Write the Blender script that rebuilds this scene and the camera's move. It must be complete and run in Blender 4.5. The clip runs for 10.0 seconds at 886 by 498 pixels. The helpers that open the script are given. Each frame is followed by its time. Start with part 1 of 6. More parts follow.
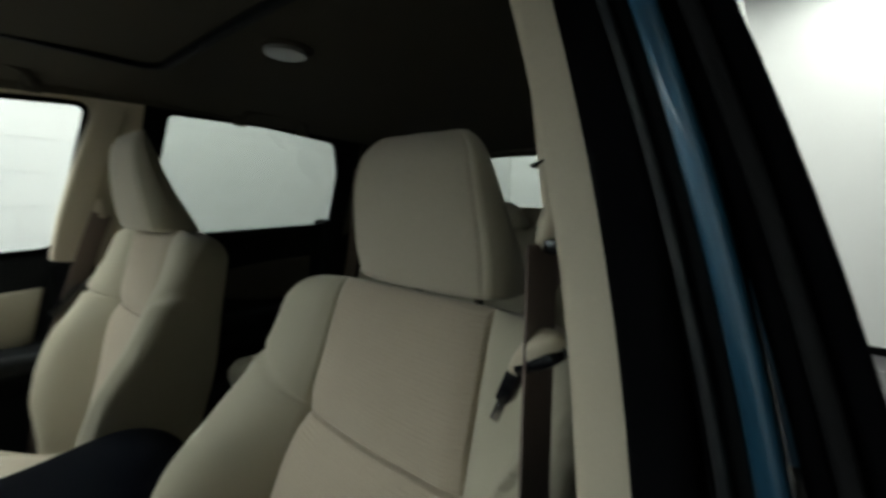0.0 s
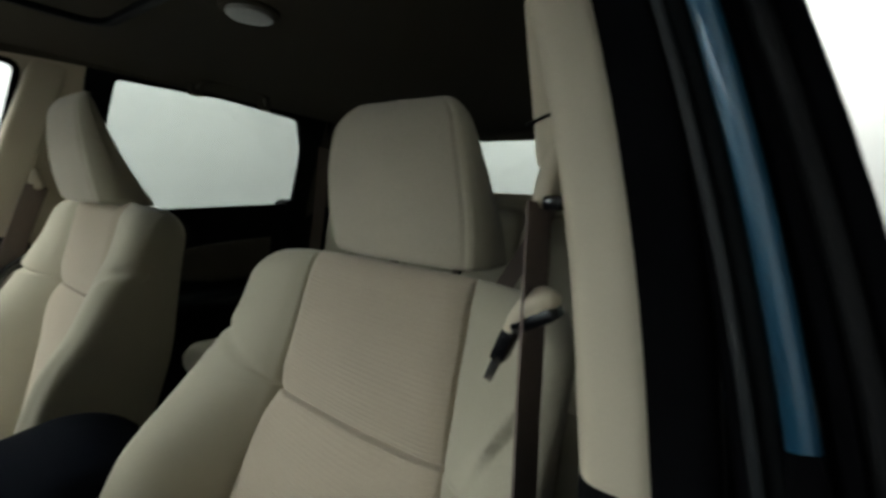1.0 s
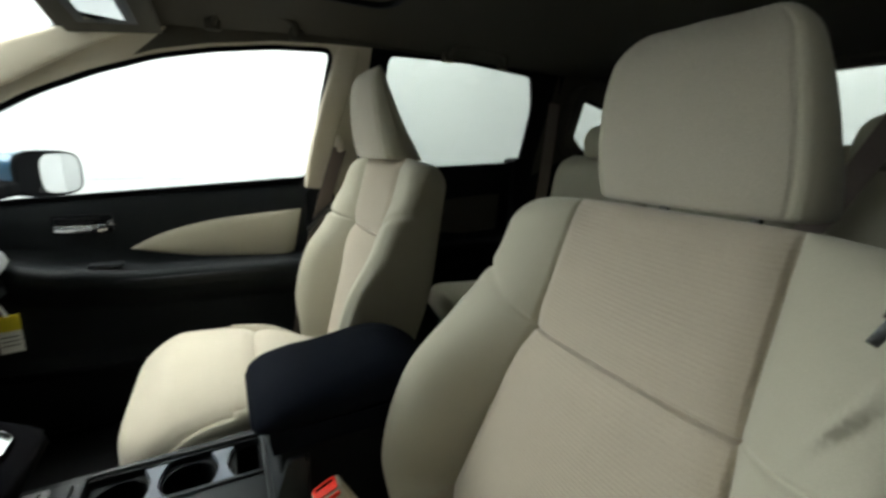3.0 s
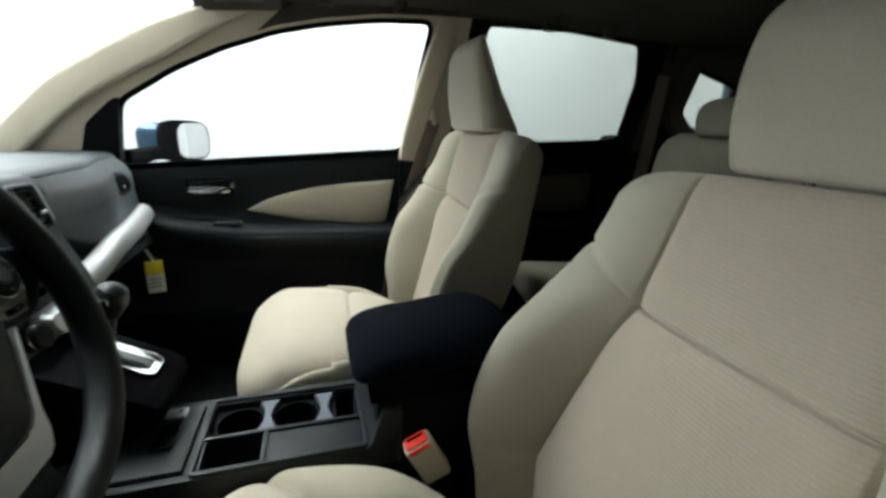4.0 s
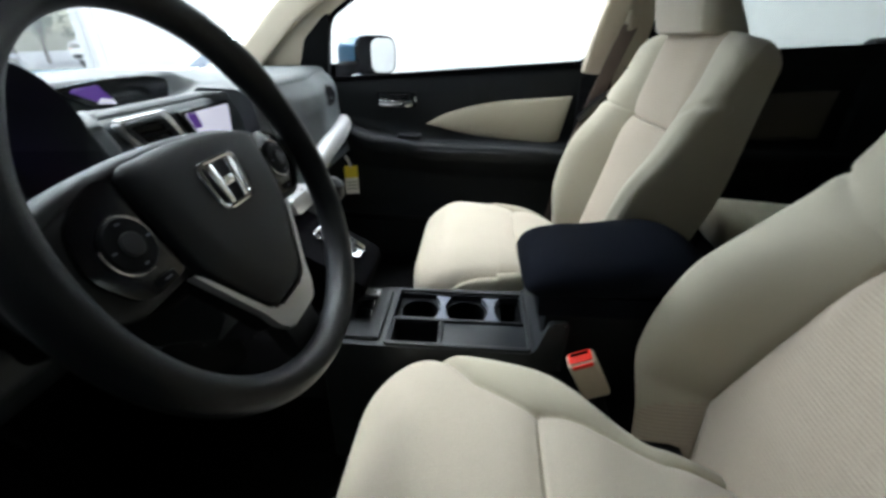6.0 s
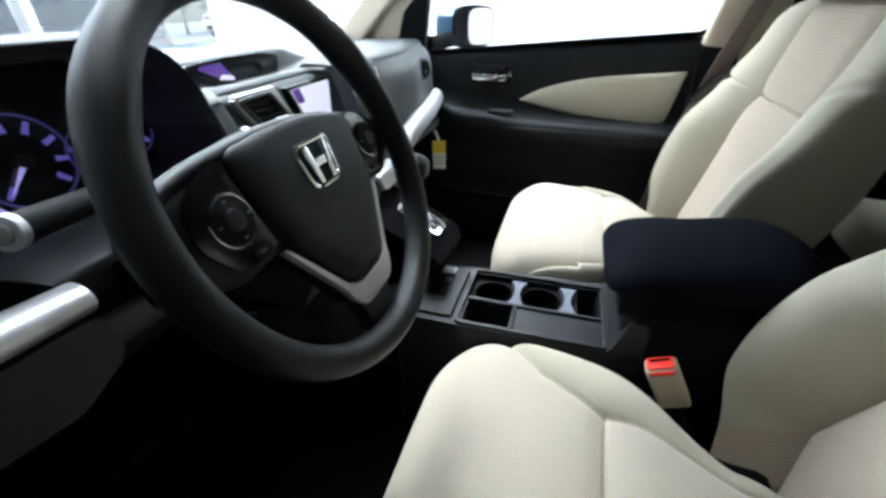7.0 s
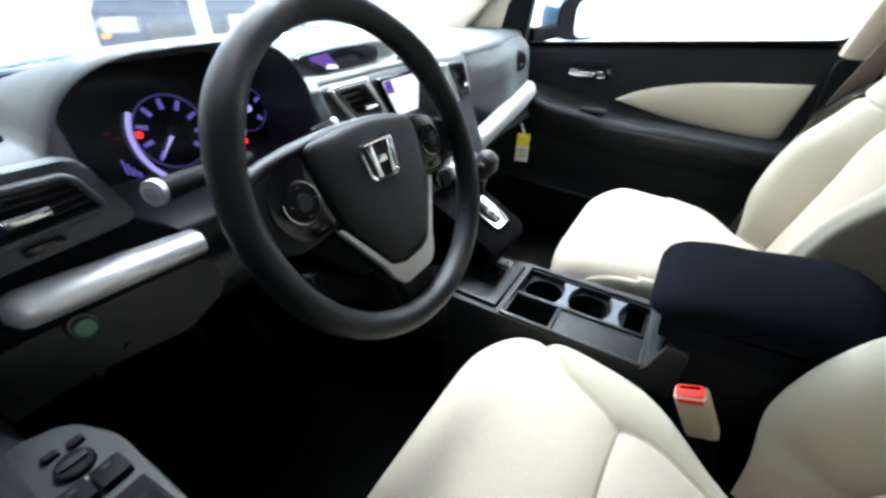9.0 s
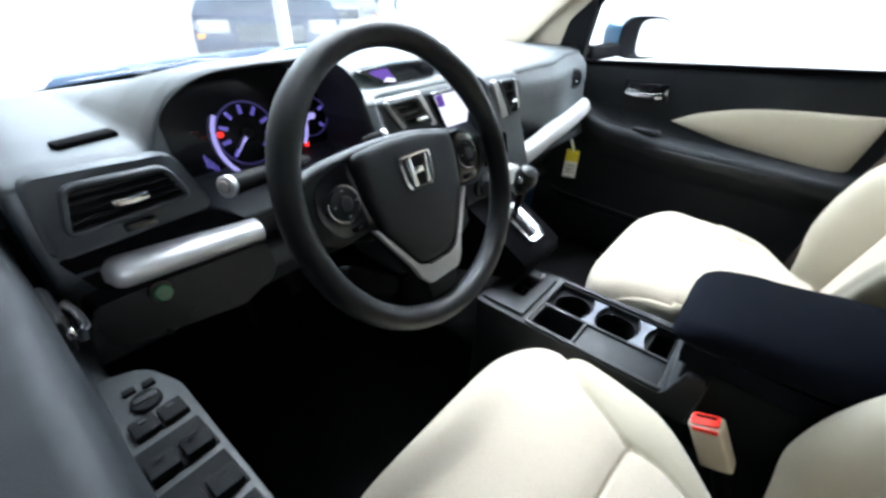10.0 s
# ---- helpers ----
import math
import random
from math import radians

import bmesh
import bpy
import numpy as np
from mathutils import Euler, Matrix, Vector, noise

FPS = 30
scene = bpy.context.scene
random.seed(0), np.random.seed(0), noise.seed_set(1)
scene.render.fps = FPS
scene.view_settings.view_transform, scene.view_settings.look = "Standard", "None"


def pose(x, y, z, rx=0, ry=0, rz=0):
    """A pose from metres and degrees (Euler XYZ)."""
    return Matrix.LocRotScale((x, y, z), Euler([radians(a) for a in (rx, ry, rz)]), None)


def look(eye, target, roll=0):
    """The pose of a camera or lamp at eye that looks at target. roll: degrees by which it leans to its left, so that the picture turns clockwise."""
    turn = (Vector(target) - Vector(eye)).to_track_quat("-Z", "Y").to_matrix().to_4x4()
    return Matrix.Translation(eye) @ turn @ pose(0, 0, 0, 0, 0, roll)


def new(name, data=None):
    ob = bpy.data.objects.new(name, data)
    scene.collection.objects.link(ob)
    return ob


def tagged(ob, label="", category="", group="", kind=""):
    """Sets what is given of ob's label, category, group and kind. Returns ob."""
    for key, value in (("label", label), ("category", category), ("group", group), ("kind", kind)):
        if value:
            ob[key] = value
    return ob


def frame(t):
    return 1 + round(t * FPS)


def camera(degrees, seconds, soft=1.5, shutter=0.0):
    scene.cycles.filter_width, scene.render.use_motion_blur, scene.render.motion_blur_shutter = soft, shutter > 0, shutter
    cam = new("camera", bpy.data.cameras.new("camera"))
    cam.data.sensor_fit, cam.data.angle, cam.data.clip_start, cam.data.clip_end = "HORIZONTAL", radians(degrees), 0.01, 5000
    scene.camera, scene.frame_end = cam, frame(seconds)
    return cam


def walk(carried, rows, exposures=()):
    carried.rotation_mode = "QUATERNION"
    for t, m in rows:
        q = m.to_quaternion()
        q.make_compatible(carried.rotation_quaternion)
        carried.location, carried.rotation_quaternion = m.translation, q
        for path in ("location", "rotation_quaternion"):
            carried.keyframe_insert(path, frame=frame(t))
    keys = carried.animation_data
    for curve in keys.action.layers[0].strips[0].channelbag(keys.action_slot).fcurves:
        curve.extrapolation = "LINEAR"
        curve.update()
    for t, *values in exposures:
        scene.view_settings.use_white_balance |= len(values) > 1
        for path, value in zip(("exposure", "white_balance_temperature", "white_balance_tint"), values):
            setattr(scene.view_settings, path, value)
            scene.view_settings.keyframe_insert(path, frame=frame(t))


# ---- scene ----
cam = camera(93.7, 10.0, soft=3.0, shutter=0.5)
PATH = [
    (0, (-0.7305, -0.353, 1.285), (0.5505, -1.875, 1.077), 1.9),
    (0.5, (-0.723, -0.334, 1.275), (0.279, -2.051, 1.049), 3.7),
    (1, (-0.71, -0.344, 1.263), (0.417, -1.976, 1.007), 3.2),
    (1.5, (-0.691, -0.335, 1.256), (0.621, -1.814, 0.951), 2.6),
    (2, (-0.678, -0.319, 1.245), (0.784, -1.635, 0.882), 2.8),
    (2.5, (-0.666, -0.305, 1.239), (0.94, -1.424, 0.83), 1.9),
    (3, (-0.661, -0.282, 1.237), (1.059, -1.191, 0.773), 1.6),
    (4.5, (-0.654, -0.233, 1.216), (1.199, -0.641, 0.583), 2.4),
    (5, (-0.657, -0.216, 1.214), (1.197, -0.456, 0.503), 1.8),
    (5.5, (-0.661, -0.202, 1.207), (1.166, -0.288, 0.398), 1.6),
    (6, (-0.66, -0.197, 1.202), (1.116, -0.069, 0.291), 0.6),
    (7.5, (-0.646, -0.213, 1.227), (0.941, 0.403, 0.176), -0.0),
    (8, (-0.644, -0.233, 1.243), (0.897, 0.424, 0.15), 1.7),
    (8.5, (-0.653, -0.248, 1.256), (0.853, 0.475, 0.156), 1.2),
    (9, (-0.666, -0.265, 1.256), (0.77, 0.59, 0.157), 0.8),
    (9.5, (-0.687, -0.295, 1.271), (0.686, 0.656, 0.171), 1.7),
    (10, (-0.681, -0.31, 1.281), (0.629, 0.748, 0.201), 1.6),
]
EXPOSURE = [(0.0, -1.28, 6950, 0), (0.5, -1.13, 6950, 1), (1.2, -0.85, 6950, 3), (2.0, -0.50, 6920, 2), (3.0, -0.48, 6820, 2), (4.5, -0.52, 6480, 5), (6.0, -0.24, 6260, 8), (7.5, 0.44, 6000, 8), (10.0, 0.80, 6030, 10)]
walk(cam, [(t, look(eye, target, roll)) for t, eye, target, roll in PATH], EXPOSURE)

# ---- light ----
world = bpy.data.worlds.new("world")
scene.world = world
world.use_nodes = True
wn = world.node_tree.nodes
sky = wn.new("ShaderNodeTexSky")
sky.sky_type, sky.sun_disc = 'NISHITA', False
sky.sun_elevation, sky.sun_rotation = radians(49), radians(259)
world.node_tree.links.new(sky.outputs[0], wn["Background"].inputs[0])
wn["Background"].inputs[1].default_value = 0.15


def area_lamp(name, m, sx, sy, watts, colour=(1, 1, 1)):
    d = bpy.data.lights.new(name, 'AREA')
    d.shape, d.size, d.size_y, d.energy, d.color = 'RECTANGLE', sx, sy, watts, colour
    ob = new(name, d)
    ob.matrix_world = m
    return ob


# added lamps out of view, placed to brighten walls, dash and seats
LAMPS = ((-1.7, -5.2, 120.0), (1.65, -4.9, 150.0), (1.65, -1.3, 260.0), (1.3, 0.95, 195.0))
for lx, ly, watts in LAMPS:
    area_lamp("unseen_ceiling_lamp", pose(lx, ly, 3.56), 2.0, 1.0, watts, (0.96, 0.99, 1.0))
# sun on the yard; the hall's roof shades the car
sun = bpy.data.lights.new("sun", 'SUN')
sun.energy, sun.angle, sun.color = 5.0, radians(0.53), (1.0, 0.96, 0.9)
new("sun", sun).matrix_world = look((-6.0, -1.2, 7.0), (0, 0, 0))
# daylight through the glazed front of the hall
area_lamp("daylight", pose(1.15, 2.40, 2.7, -62, 0, 0), 2.8, 1.2, 112.0, (0.84, 0.92, 1.0))


# ---- materials ----
def mat(name, colour, rough=0.6, metal=0.0, grain=0.0, grain_size=0.001, vary=0.08, vary_size=0.15,
        bump=0.0, spec=0.5, coat=0.0, second=None, sheen=0.0, rough_vary=0.06):
    m = bpy.data.materials.new(name)
    m.use_nodes = True
    nt = m.node_tree
    n, l = nt.nodes, nt.links
    b = n["Principled BSDF"]
    tc = n.new("ShaderNodeTexCoord")
    big = n.new("ShaderNodeTexNoise")
    big.inputs["Scale"].default_value = 1.0 / vary_size
    big.inputs["Detail"].default_value = 5
    l.new(tc.outputs["Object"], big.inputs["Vector"])
    fine = n.new("ShaderNodeTexNoise")
    fine.inputs["Scale"].default_value = 1.0 / grain_size
    fine.inputs["Detail"].default_value = 3
    l.new(tc.outputs["Object"], fine.inputs["Vector"])
    mix = n.new("ShaderNodeMix")
    mix.data_type = 'RGBA'
    a = tuple(c * (1 - vary) for c in colour)
    z = second or tuple(min(1, c * (1 + vary)) for c in colour)
    mix.inputs[6].default_value, mix.inputs[7].default_value = (*a, 1), (*z, 1)
    l.new(big.outputs[0], mix.inputs[0])
    last = mix.outputs[2]
    if grain:
        g = n.new("ShaderNodeMix")
        g.data_type, g.blend_type = 'RGBA', 'MULTIPLY'
        g.inputs[0].default_value = grain
        ramp = n.new("ShaderNodeValToRGB")
        ramp.color_ramp.elements[0].position, ramp.color_ramp.elements[1].position = 0.3, 0.7
        ramp.color_ramp.elements[0].color = (0.35, 0.35, 0.35, 1)
        l.new(fine.outputs[0], ramp.inputs[0])
        l.new(last, g.inputs[6])
        l.new(ramp.outputs[0], g.inputs[7])
        last = g.outputs[2]
    l.new(last, b.inputs["Base Color"])
    mr = n.new("ShaderNodeMapRange")
    mr.inputs[3].default_value, mr.inputs[4].default_value = max(0.02, rough - rough_vary), min(1, rough + rough_vary)
    l.new(big.outputs[0], mr.inputs[0])
    l.new(mr.outputs[0], b.inputs["Roughness"])
    b.inputs["Metallic"].default_value = metal
    b.inputs["Specular IOR Level"].default_value = spec
    b.inputs["Coat Weight"].default_value = coat
    b.inputs["Coat Roughness"].default_value = 0.05
    b.inputs["Sheen Weight"].default_value = sheen
    if bump:
        bp = n.new("ShaderNodeBump")
        bp.inputs["Strength"].default_value = bump
        bp.inputs["Distance"].default_value = grain_size * 0.6
        l.new(fine.outputs[0], bp.inputs["Height"])
        l.new(bp.outputs[0], b.inputs["Normal"])
    return m


def rib_fabric(name, colour, pitch=0.0054, tilt=0.0):
    """Woven seat cloth with fine cross ribs."""
    m = mat(name, colour, 0.9, grain=0.22, grain_size=0.0012, vary=0.05, vary_size=0.12, spec=0.2, sheen=0.25)
    n, l = m.node_tree.nodes, m.node_tree.links
    b = n["Principled BSDF"]
    tc = n["Texture Coordinate"]
    mp = n.new("ShaderNodeMapping")
    mp.inputs["Rotation"].default_value = (0, tilt, 0)
    l.new(tc.outputs["Object"], mp.inputs["Vector"])
    w = n.new("ShaderNodeTexWave")
    w.wave_type, w.bands_direction = 'BANDS', 'Z'
    w.inputs["Scale"].default_value = 2 * math.pi / pitch / 20
    w.inputs["Distortion"].default_value = 1.2
    w.inputs["Detail"].default_value = 2
    w.inputs["Detail Scale"].default_value = 3
    l.new(mp.outputs[0], w.inputs["Vector"])
    w2 = n.new("ShaderNodeTexNoise")
    w2.inputs["Scale"].default_value = 420
    l.new(tc.outputs["Object"], w2.inputs["Vector"])
    add = n.new("ShaderNodeMath")
    add.operation = 'MULTIPLY_ADD'
    add.inputs[1].default_value = 0.5
    l.new(w2.outputs[0], add.inputs[0])
    l.new(w.outputs[1], add.inputs[2])
    bp = n.new("ShaderNodeBump")
    bp.inputs["Strength"].default_value, bp.inputs["Distance"].default_value = 0.32, 0.0016
    l.new(add.outputs[0], bp.inputs["Height"])
    l.new(bp.outputs[0], b.inputs["Normal"])
    return m


def emitter(name, colour, strength):
    m = bpy.data.materials.new(name)
    m.use_nodes = True
    b = m.node_tree.nodes["Principled BSDF"]
    b.inputs["Base Color"].default_value = (*[c * 0.3 for c in colour], 1)
    b.inputs["Emission Color"].default_value = (*colour, 1)
    b.inputs["Emission Strength"].default_value = strength
    return m


def glass(name, tint=(1, 1, 1), rough=0.0):
    m = bpy.data.materials.new(name)
    m.use_nodes = True
    b = m.node_tree.nodes["Principled BSDF"]
    b.inputs["Base Color"].default_value = (*tint, 1)
    b.inputs["Roughness"].default_value = rough
    b.inputs["IOR"].default_value = 1.45
    b.inputs["Transmission Weight"].default_value = 1.0
    return m


BEIGE = (0.456, 0.420, 0.324)
M_CLOTH = mat("beige_seat_cloth", BEIGE, 0.88, grain=0.16, grain_size=0.0011, vary=0.05, vary_size=0.16, bump=0.35, spec=0.2, sheen=0.2)
M_RIB = rib_fabric("beige_ribbed_cloth", (0.462, 0.392, 0.302), tilt=0.04)
M_RIB_FLAT = mat("beige_cushion_cloth", (0.468, 0.420, 0.336), 0.9, grain=0.2, grain_size=0.0016, vary=0.06, vary_size=0.1, bump=0.5, spec=0.2, sheen=0.2)
M_BEIGE_PL = mat("beige_grained_plastic", (0.58, 0.515, 0.40), 0.6, grain=0.12, grain_size=0.0008, vary=0.04, bump=0.25, spec=0.35)
# beige darkened: the shade under the roof is put into this colour
M_HEADLINER = mat("shaded_beige_headliner_cloth", (0.072, 0.065, 0.052), 0.95, grain=0.25, grain_size=0.0015, vary=0.05, bump=0.3, spec=0.1)
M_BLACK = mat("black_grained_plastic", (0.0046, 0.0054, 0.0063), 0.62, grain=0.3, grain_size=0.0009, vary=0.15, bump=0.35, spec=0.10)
M_DASH = mat("soft_dash_plastic", (0.059, 0.069, 0.075), 0.50, grain=0.25, grain_size=0.0008, vary=0.1, bump=0.35, spec=0.45)
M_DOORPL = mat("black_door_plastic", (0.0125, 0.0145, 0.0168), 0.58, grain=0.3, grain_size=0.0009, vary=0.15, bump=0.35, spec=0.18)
# same plastic as the pad, darker for the shade on it
M_DASHFACE = mat("shaded_dash_face_plastic", (0.039, 0.046, 0.053), 0.46, grain=0.25, grain_size=0.0008, vary=0.1, bump=0.35, spec=0.35)
M_SWITCHPANEL = mat("grey_switch_panel_plastic", (0.027, 0.031, 0.033), 0.5, grain=0.2, grain_size=0.0007, vary=0.1, bump=0.25, spec=0.35)
M_GREYPL = mat("dark_grey_plastic", (0.0125, 0.0145, 0.0170), 0.5, grain=0.2, grain_size=0.0007, vary=0.1, bump=0.25, spec=0.3)
M_GLOSSBLK = mat("gloss_black_plastic", (0.008, 0.008, 0.01), 0.15, vary=0.2, spec=0.6, rough_vary=0.04)
M_LEATHER = mat("black_steering_leather", (0.0068, 0.0082, 0.0098), 0.42, grain=0.3, grain_size=0.0011, vary=0.12, bump=0.5, spec=0.34)
# blacker than plain rubber: shade at the driver's window is put in
M_RUBBER = mat("shaded_black_rubber", (0.0032, 0.0032, 0.004), 0.9, vary=0.2, grain=0.2, spec=0.03)
M_RUBBER_GREY = mat("worn_grey_rubber", (0.010, 0.010, 0.011), 0.7, vary=0.2, vary_size=0.03, spec=0.1)
M_SILVER = mat("silver_painted_trim", (0.60, 0.61, 0.63), 0.38, metal=0.6, vary=0.04, grain=0.06, grain_size=0.0006, rough_vary=0.05)
M_CHROME = mat("chrome", (0.82, 0.83, 0.84), 0.1, metal=1.0, vary=0.03, rough_vary=0.03)
M_CARPET = mat("black_carpet", (0.006, 0.006, 0.0065), 1.0, grain=0.6, grain_size=0.003, vary=0.3, bump=0.8, spec=0.1)
M_NEOPRENE = mat("navy_black_stretch_fabric", (0.004, 0.005, 0.0085), 0.85, grain=0.35, grain_size=0.0012, vary=0.2, vary_size=0.06, bump=0.4, spec=0.05)
M_WEB = mat("taupe_belt_webbing", (0.21, 0.165, 0.145), 0.7, grain=0.4, grain_size=0.0018, vary=0.1, bump=0.5, spec=0.3)
M_RED = mat("red_release_button", (0.78, 0.03, 0.015), 0.5, vary=0.08, spec=0.2)
M_PAINT = mat("metallic_blue_paint", (0.012, 0.075, 0.14), 0.3, metal=0.4, vary=0.08, grain=0.15, grain_size=0.0006, coat=1.0)
M_WHITE = mat("white_paper", (0.8, 0.8, 0.78), 0.8, vary=0.03)
M_YELLOW = mat("yellow_card", (0.75, 0.62, 0.03), 0.7, vary=0.05)
M_GREEN = mat("green_push_button", (0.012, 0.10, 0.045), 0.25, vary=0.2, coat=0.6)
M_STEEL = mat("bright_steel", (0.6, 0.6, 0.62), 0.25, metal=1.0, vary=0.08)
M_CUPTRIM = mat("pale_blue_grey_rubber", (0.10, 0.112, 0.14), 0.55, vary=0.25, vary_size=0.02, spec=0.4)
M_LENS = mat("dome_lens", (0.26, 0.26, 0.25), 0.25, vary=0.05, spec=0.5)
M_WALL = mat("white_painted_block", (0.80, 0.81, 0.81), 0.75, grain=0.12, grain_size=0.012, vary=0.03, vary_size=0.8, bump=0.4, spec=0.3)
# beige trim darkened; the rear cabin's shade is put into this colour
M_REARSHADE = mat("shaded_beige_rear_trim", (0.060, 0.051, 0.040), 0.7, grain=0.2, grain_size=0.0009, vary=0.08, bump=0.25, spec=0.2)
M_WALLDARK = mat("unseen_light_cutting_wall_paint", (0.045, 0.045, 0.048), 0.8, grain=0.12, grain_size=0.012, vary=0.08, vary_size=0.8, bump=0.4, spec=0.2)
M_CONCRETE = mat("grey_sealed_floor", (0.085, 0.082, 0.09), 0.28, grain=0.2, grain_size=0.02, vary=0.3, vary_size=0.9, bump=0.05, spec=0.5, rough_vary=0.1)
# greyed only to cut the light a pale ceiling would bounce
M_CEIL = mat("grey_hall_ceiling", (0.20, 0.20, 0.20), 0.85, vary=0.04, vary_size=1.0, grain=0.1, grain_size=0.01)
M_YARD = mat("pale_concrete_yard", (0.60, 0.61, 0.63), 0.8, grain=0.2, grain_size=0.02, vary=0.12, vary_size=1.2, spec=0.2)
M_DARKPAINT = mat("black_car_paint", (0.004, 0.009, 0.035), 0.35, vary=0.1, coat=0.2, spec=0.3)
M_FRAME = mat("white_coated_aluminium", (0.72, 0.73, 0.74), 0.4, vary=0.04, vary_size=0.3, grain=0.08, grain_size=0.002, spec=0.5)
M_LEAF = mat("dusty_green_leaves", (0.045, 0.085, 0.055), 0.6, vary=0.4, vary_size=0.4, grain=0.2, grain_size=0.02, spec=0.3)
M_BARK = mat("grey_brown_bark", (0.10, 0.08, 0.065), 0.9, vary=0.3, vary_size=0.1, grain=0.4, grain_size=0.02, bump=0.6)
M_TYRE = mat("tyre_rubber", (0.02, 0.02, 0.02), 0.8, vary=0.2, grain=0.3, grain_size=0.004)
M_GLASS = glass("clear_window_glass", (0.97, 0.99, 0.985))
M_TINT = glass("privacy_window_glass", (0.46, 0.49, 0.48))
M_DARKGLASS = mat("dark_car_glass", (0.015, 0.02, 0.025), 0.06, vary=0.1, spec=0.7)
M_MIRROR = mat("mirror_glass", (0.86, 0.88, 0.9), 0.02, metal=1.0, vary=0.01, rough_vary=0.005)
M_TUBE = emitter("lamp_diffuser", (0.95, 0.98, 1.0), 3)
M_GAUGE = emitter("blue_violet_gauge_glow", (0.30, 0.24, 1.0), 0.20)
M_GAUGE_DIM = emitter("dim_violet_gauge_glow", (0.30, 0.25, 0.9), 0.05)
M_GAUGE_PALE = emitter("pale_violet_gauge_glow", (0.52, 0.47, 1.0), 0.475)
M_GAUGE_RED = emitter("red_gauge_glow", (1.0, 0.03, 0.02), 0.9)
M_SCREEN_VIOLET = emitter("violet_screen_glow", (0.26, 0.10, 0.70), 0.21)
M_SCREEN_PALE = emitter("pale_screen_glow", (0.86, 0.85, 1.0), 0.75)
M_AMBER = mat("amber_lens", (0.8, 0.25, 0.02), 0.3, vary=0.05)
M_TELLTALE = mat("dim_red_telltale", (0.16, 0.006, 0.006), 0.4, vary=0.1)
M_REDLENS = mat("red_lens", (0.75, 0.02, 0.02), 0.25, vary=0.05, coat=0.8)


# ---- mesh helpers ----
def part(name, bm, material, parent=None, label="", smooth=True, at=None, sharp=35):
    """Links a bmesh as one mesh object, under a thing or part if one is given."""
    bmesh.ops.recalc_face_normals(bm, faces=bm.faces)
    me = bpy.data.meshes.new(name)
    bm.to_mesh(me)
    bm.free()
    me.materials.append(material)
    if smooth:
        me.shade_smooth()
        me.set_sharp_from_angle(angle=radians(sharp))
    ob = new(name, me)
    if at is not None:
        ob.matrix_world = at
    if parent is not None:
        ob.parent = parent
        ob.matrix_parent_inverse = parent.matrix_basis.inverted() if parent.parent is None else Matrix()
    if label:
        tagged(ob, label)
    return ob


def thing(name, label, category, group="", kind="", m=None):
    ob = new(name)
    ob.empty_display_size = 0.05
    if m is not None:
        ob.matrix_world = m
    return tagged(ob, label, category, group, kind)


def box(c, s, bev=0.0, seg=2, rot=None, bm=None):
    """A box of size s round c, its edges rounded by bev; added to bm if one is given."""
    b = bmesh.new()
    bmesh.ops.create_cube(b, size=1)
    bmesh.ops.scale(b, vec=s, verts=b.verts)
    if bev:
        bmesh.ops.bevel(b, geom=b.edges[:], offset=bev, segments=seg, profile=0.6, affect='EDGES')
    m = Matrix.Translation(c) @ (rot.to_4x4() if rot is not None else Matrix())
    b.transform(m)
    return join(bm, b)


def join(bm, b):
    if bm is None:
        return b
    me = bpy.data.meshes.new("t")
    b.to_mesh(me)
    b.free()
    bm.from_mesh(me)
    bpy.data.meshes.remove(me)
    return bm


def fillet(pts, r, seg=4, closed=True):
    """A polygon or line with its corners rounded (points of 2 or 3 numbers)."""
    pts = [np.array(p, float) for p in pts]
    out = []
    n = len(pts)
    for i, p in enumerate(pts):
        if not closed and i in (0, n - 1):
            out.append(p)
            continue
        a, b = pts[i - 1] - p, pts[(i + 1) % n] - p
        la, lb = np.linalg.norm(a), np.linalg.norm(b)
        d = min(r, la * 0.45, lb * 0.45)
        s, e = p + a / la * d, p + b / lb * d
        for k in range(seg + 1):
            t = k / seg
            out.append((1 - t) ** 2 * s + 2 * t * (1 - t) * p + t * t * e)
    return out


def curve_line(pts, n):
    """A smooth line of n points through the given ones (Catmull-Rom)."""
    p = [np.array(q, float) for q in pts]
    p = [2 * p[0] - p[1]] + p + [2 * p[-1] - p[-2]]
    m = len(p) - 3
    out = []
    for k in range(n):
        t = k / (n - 1) * m
        i = min(int(t), m - 1)
        t -= i
        a, b, c, d = p[i:i + 4]
        out.append(0.5 * (2 * b + (c - a) * t + (2 * a - 5 * b + 4 * c - d) * t * t + (3 * b - a - 3 * c + d) * t ** 3))
    return out


def prism(poly, axis, a, b, bev=0.0, seg=2, bm=None):
    """A polygon given in the other two axes (in the order x, y, z), extruded from a to b along the axis."""
    q = bmesh.new()
    k = "xyz".index(axis)

    def put(u, v, w):
        c = [u, v]
        c.insert(k, w)
        return c
    lo = [q.verts.new(put(u, v, a)) for u, v in poly]
    hi = [q.verts.new(put(u, v, b)) for u, v in poly]
    n = len(poly)
    f0, f1 = q.faces.new(lo), q.faces.new(hi[::-1])
    for i in range(n):
        q.faces.new((lo[i], hi[i], hi[(i + 1) % n], lo[(i + 1) % n]))
    if bev:
        ed = list({e for f in (f0, f1) for e in f.edges})
        bmesh.ops.bevel(q, geom=ed, offset=bev, segments=seg, profile=0.6, affect='EDGES')
    return join(bm, q)


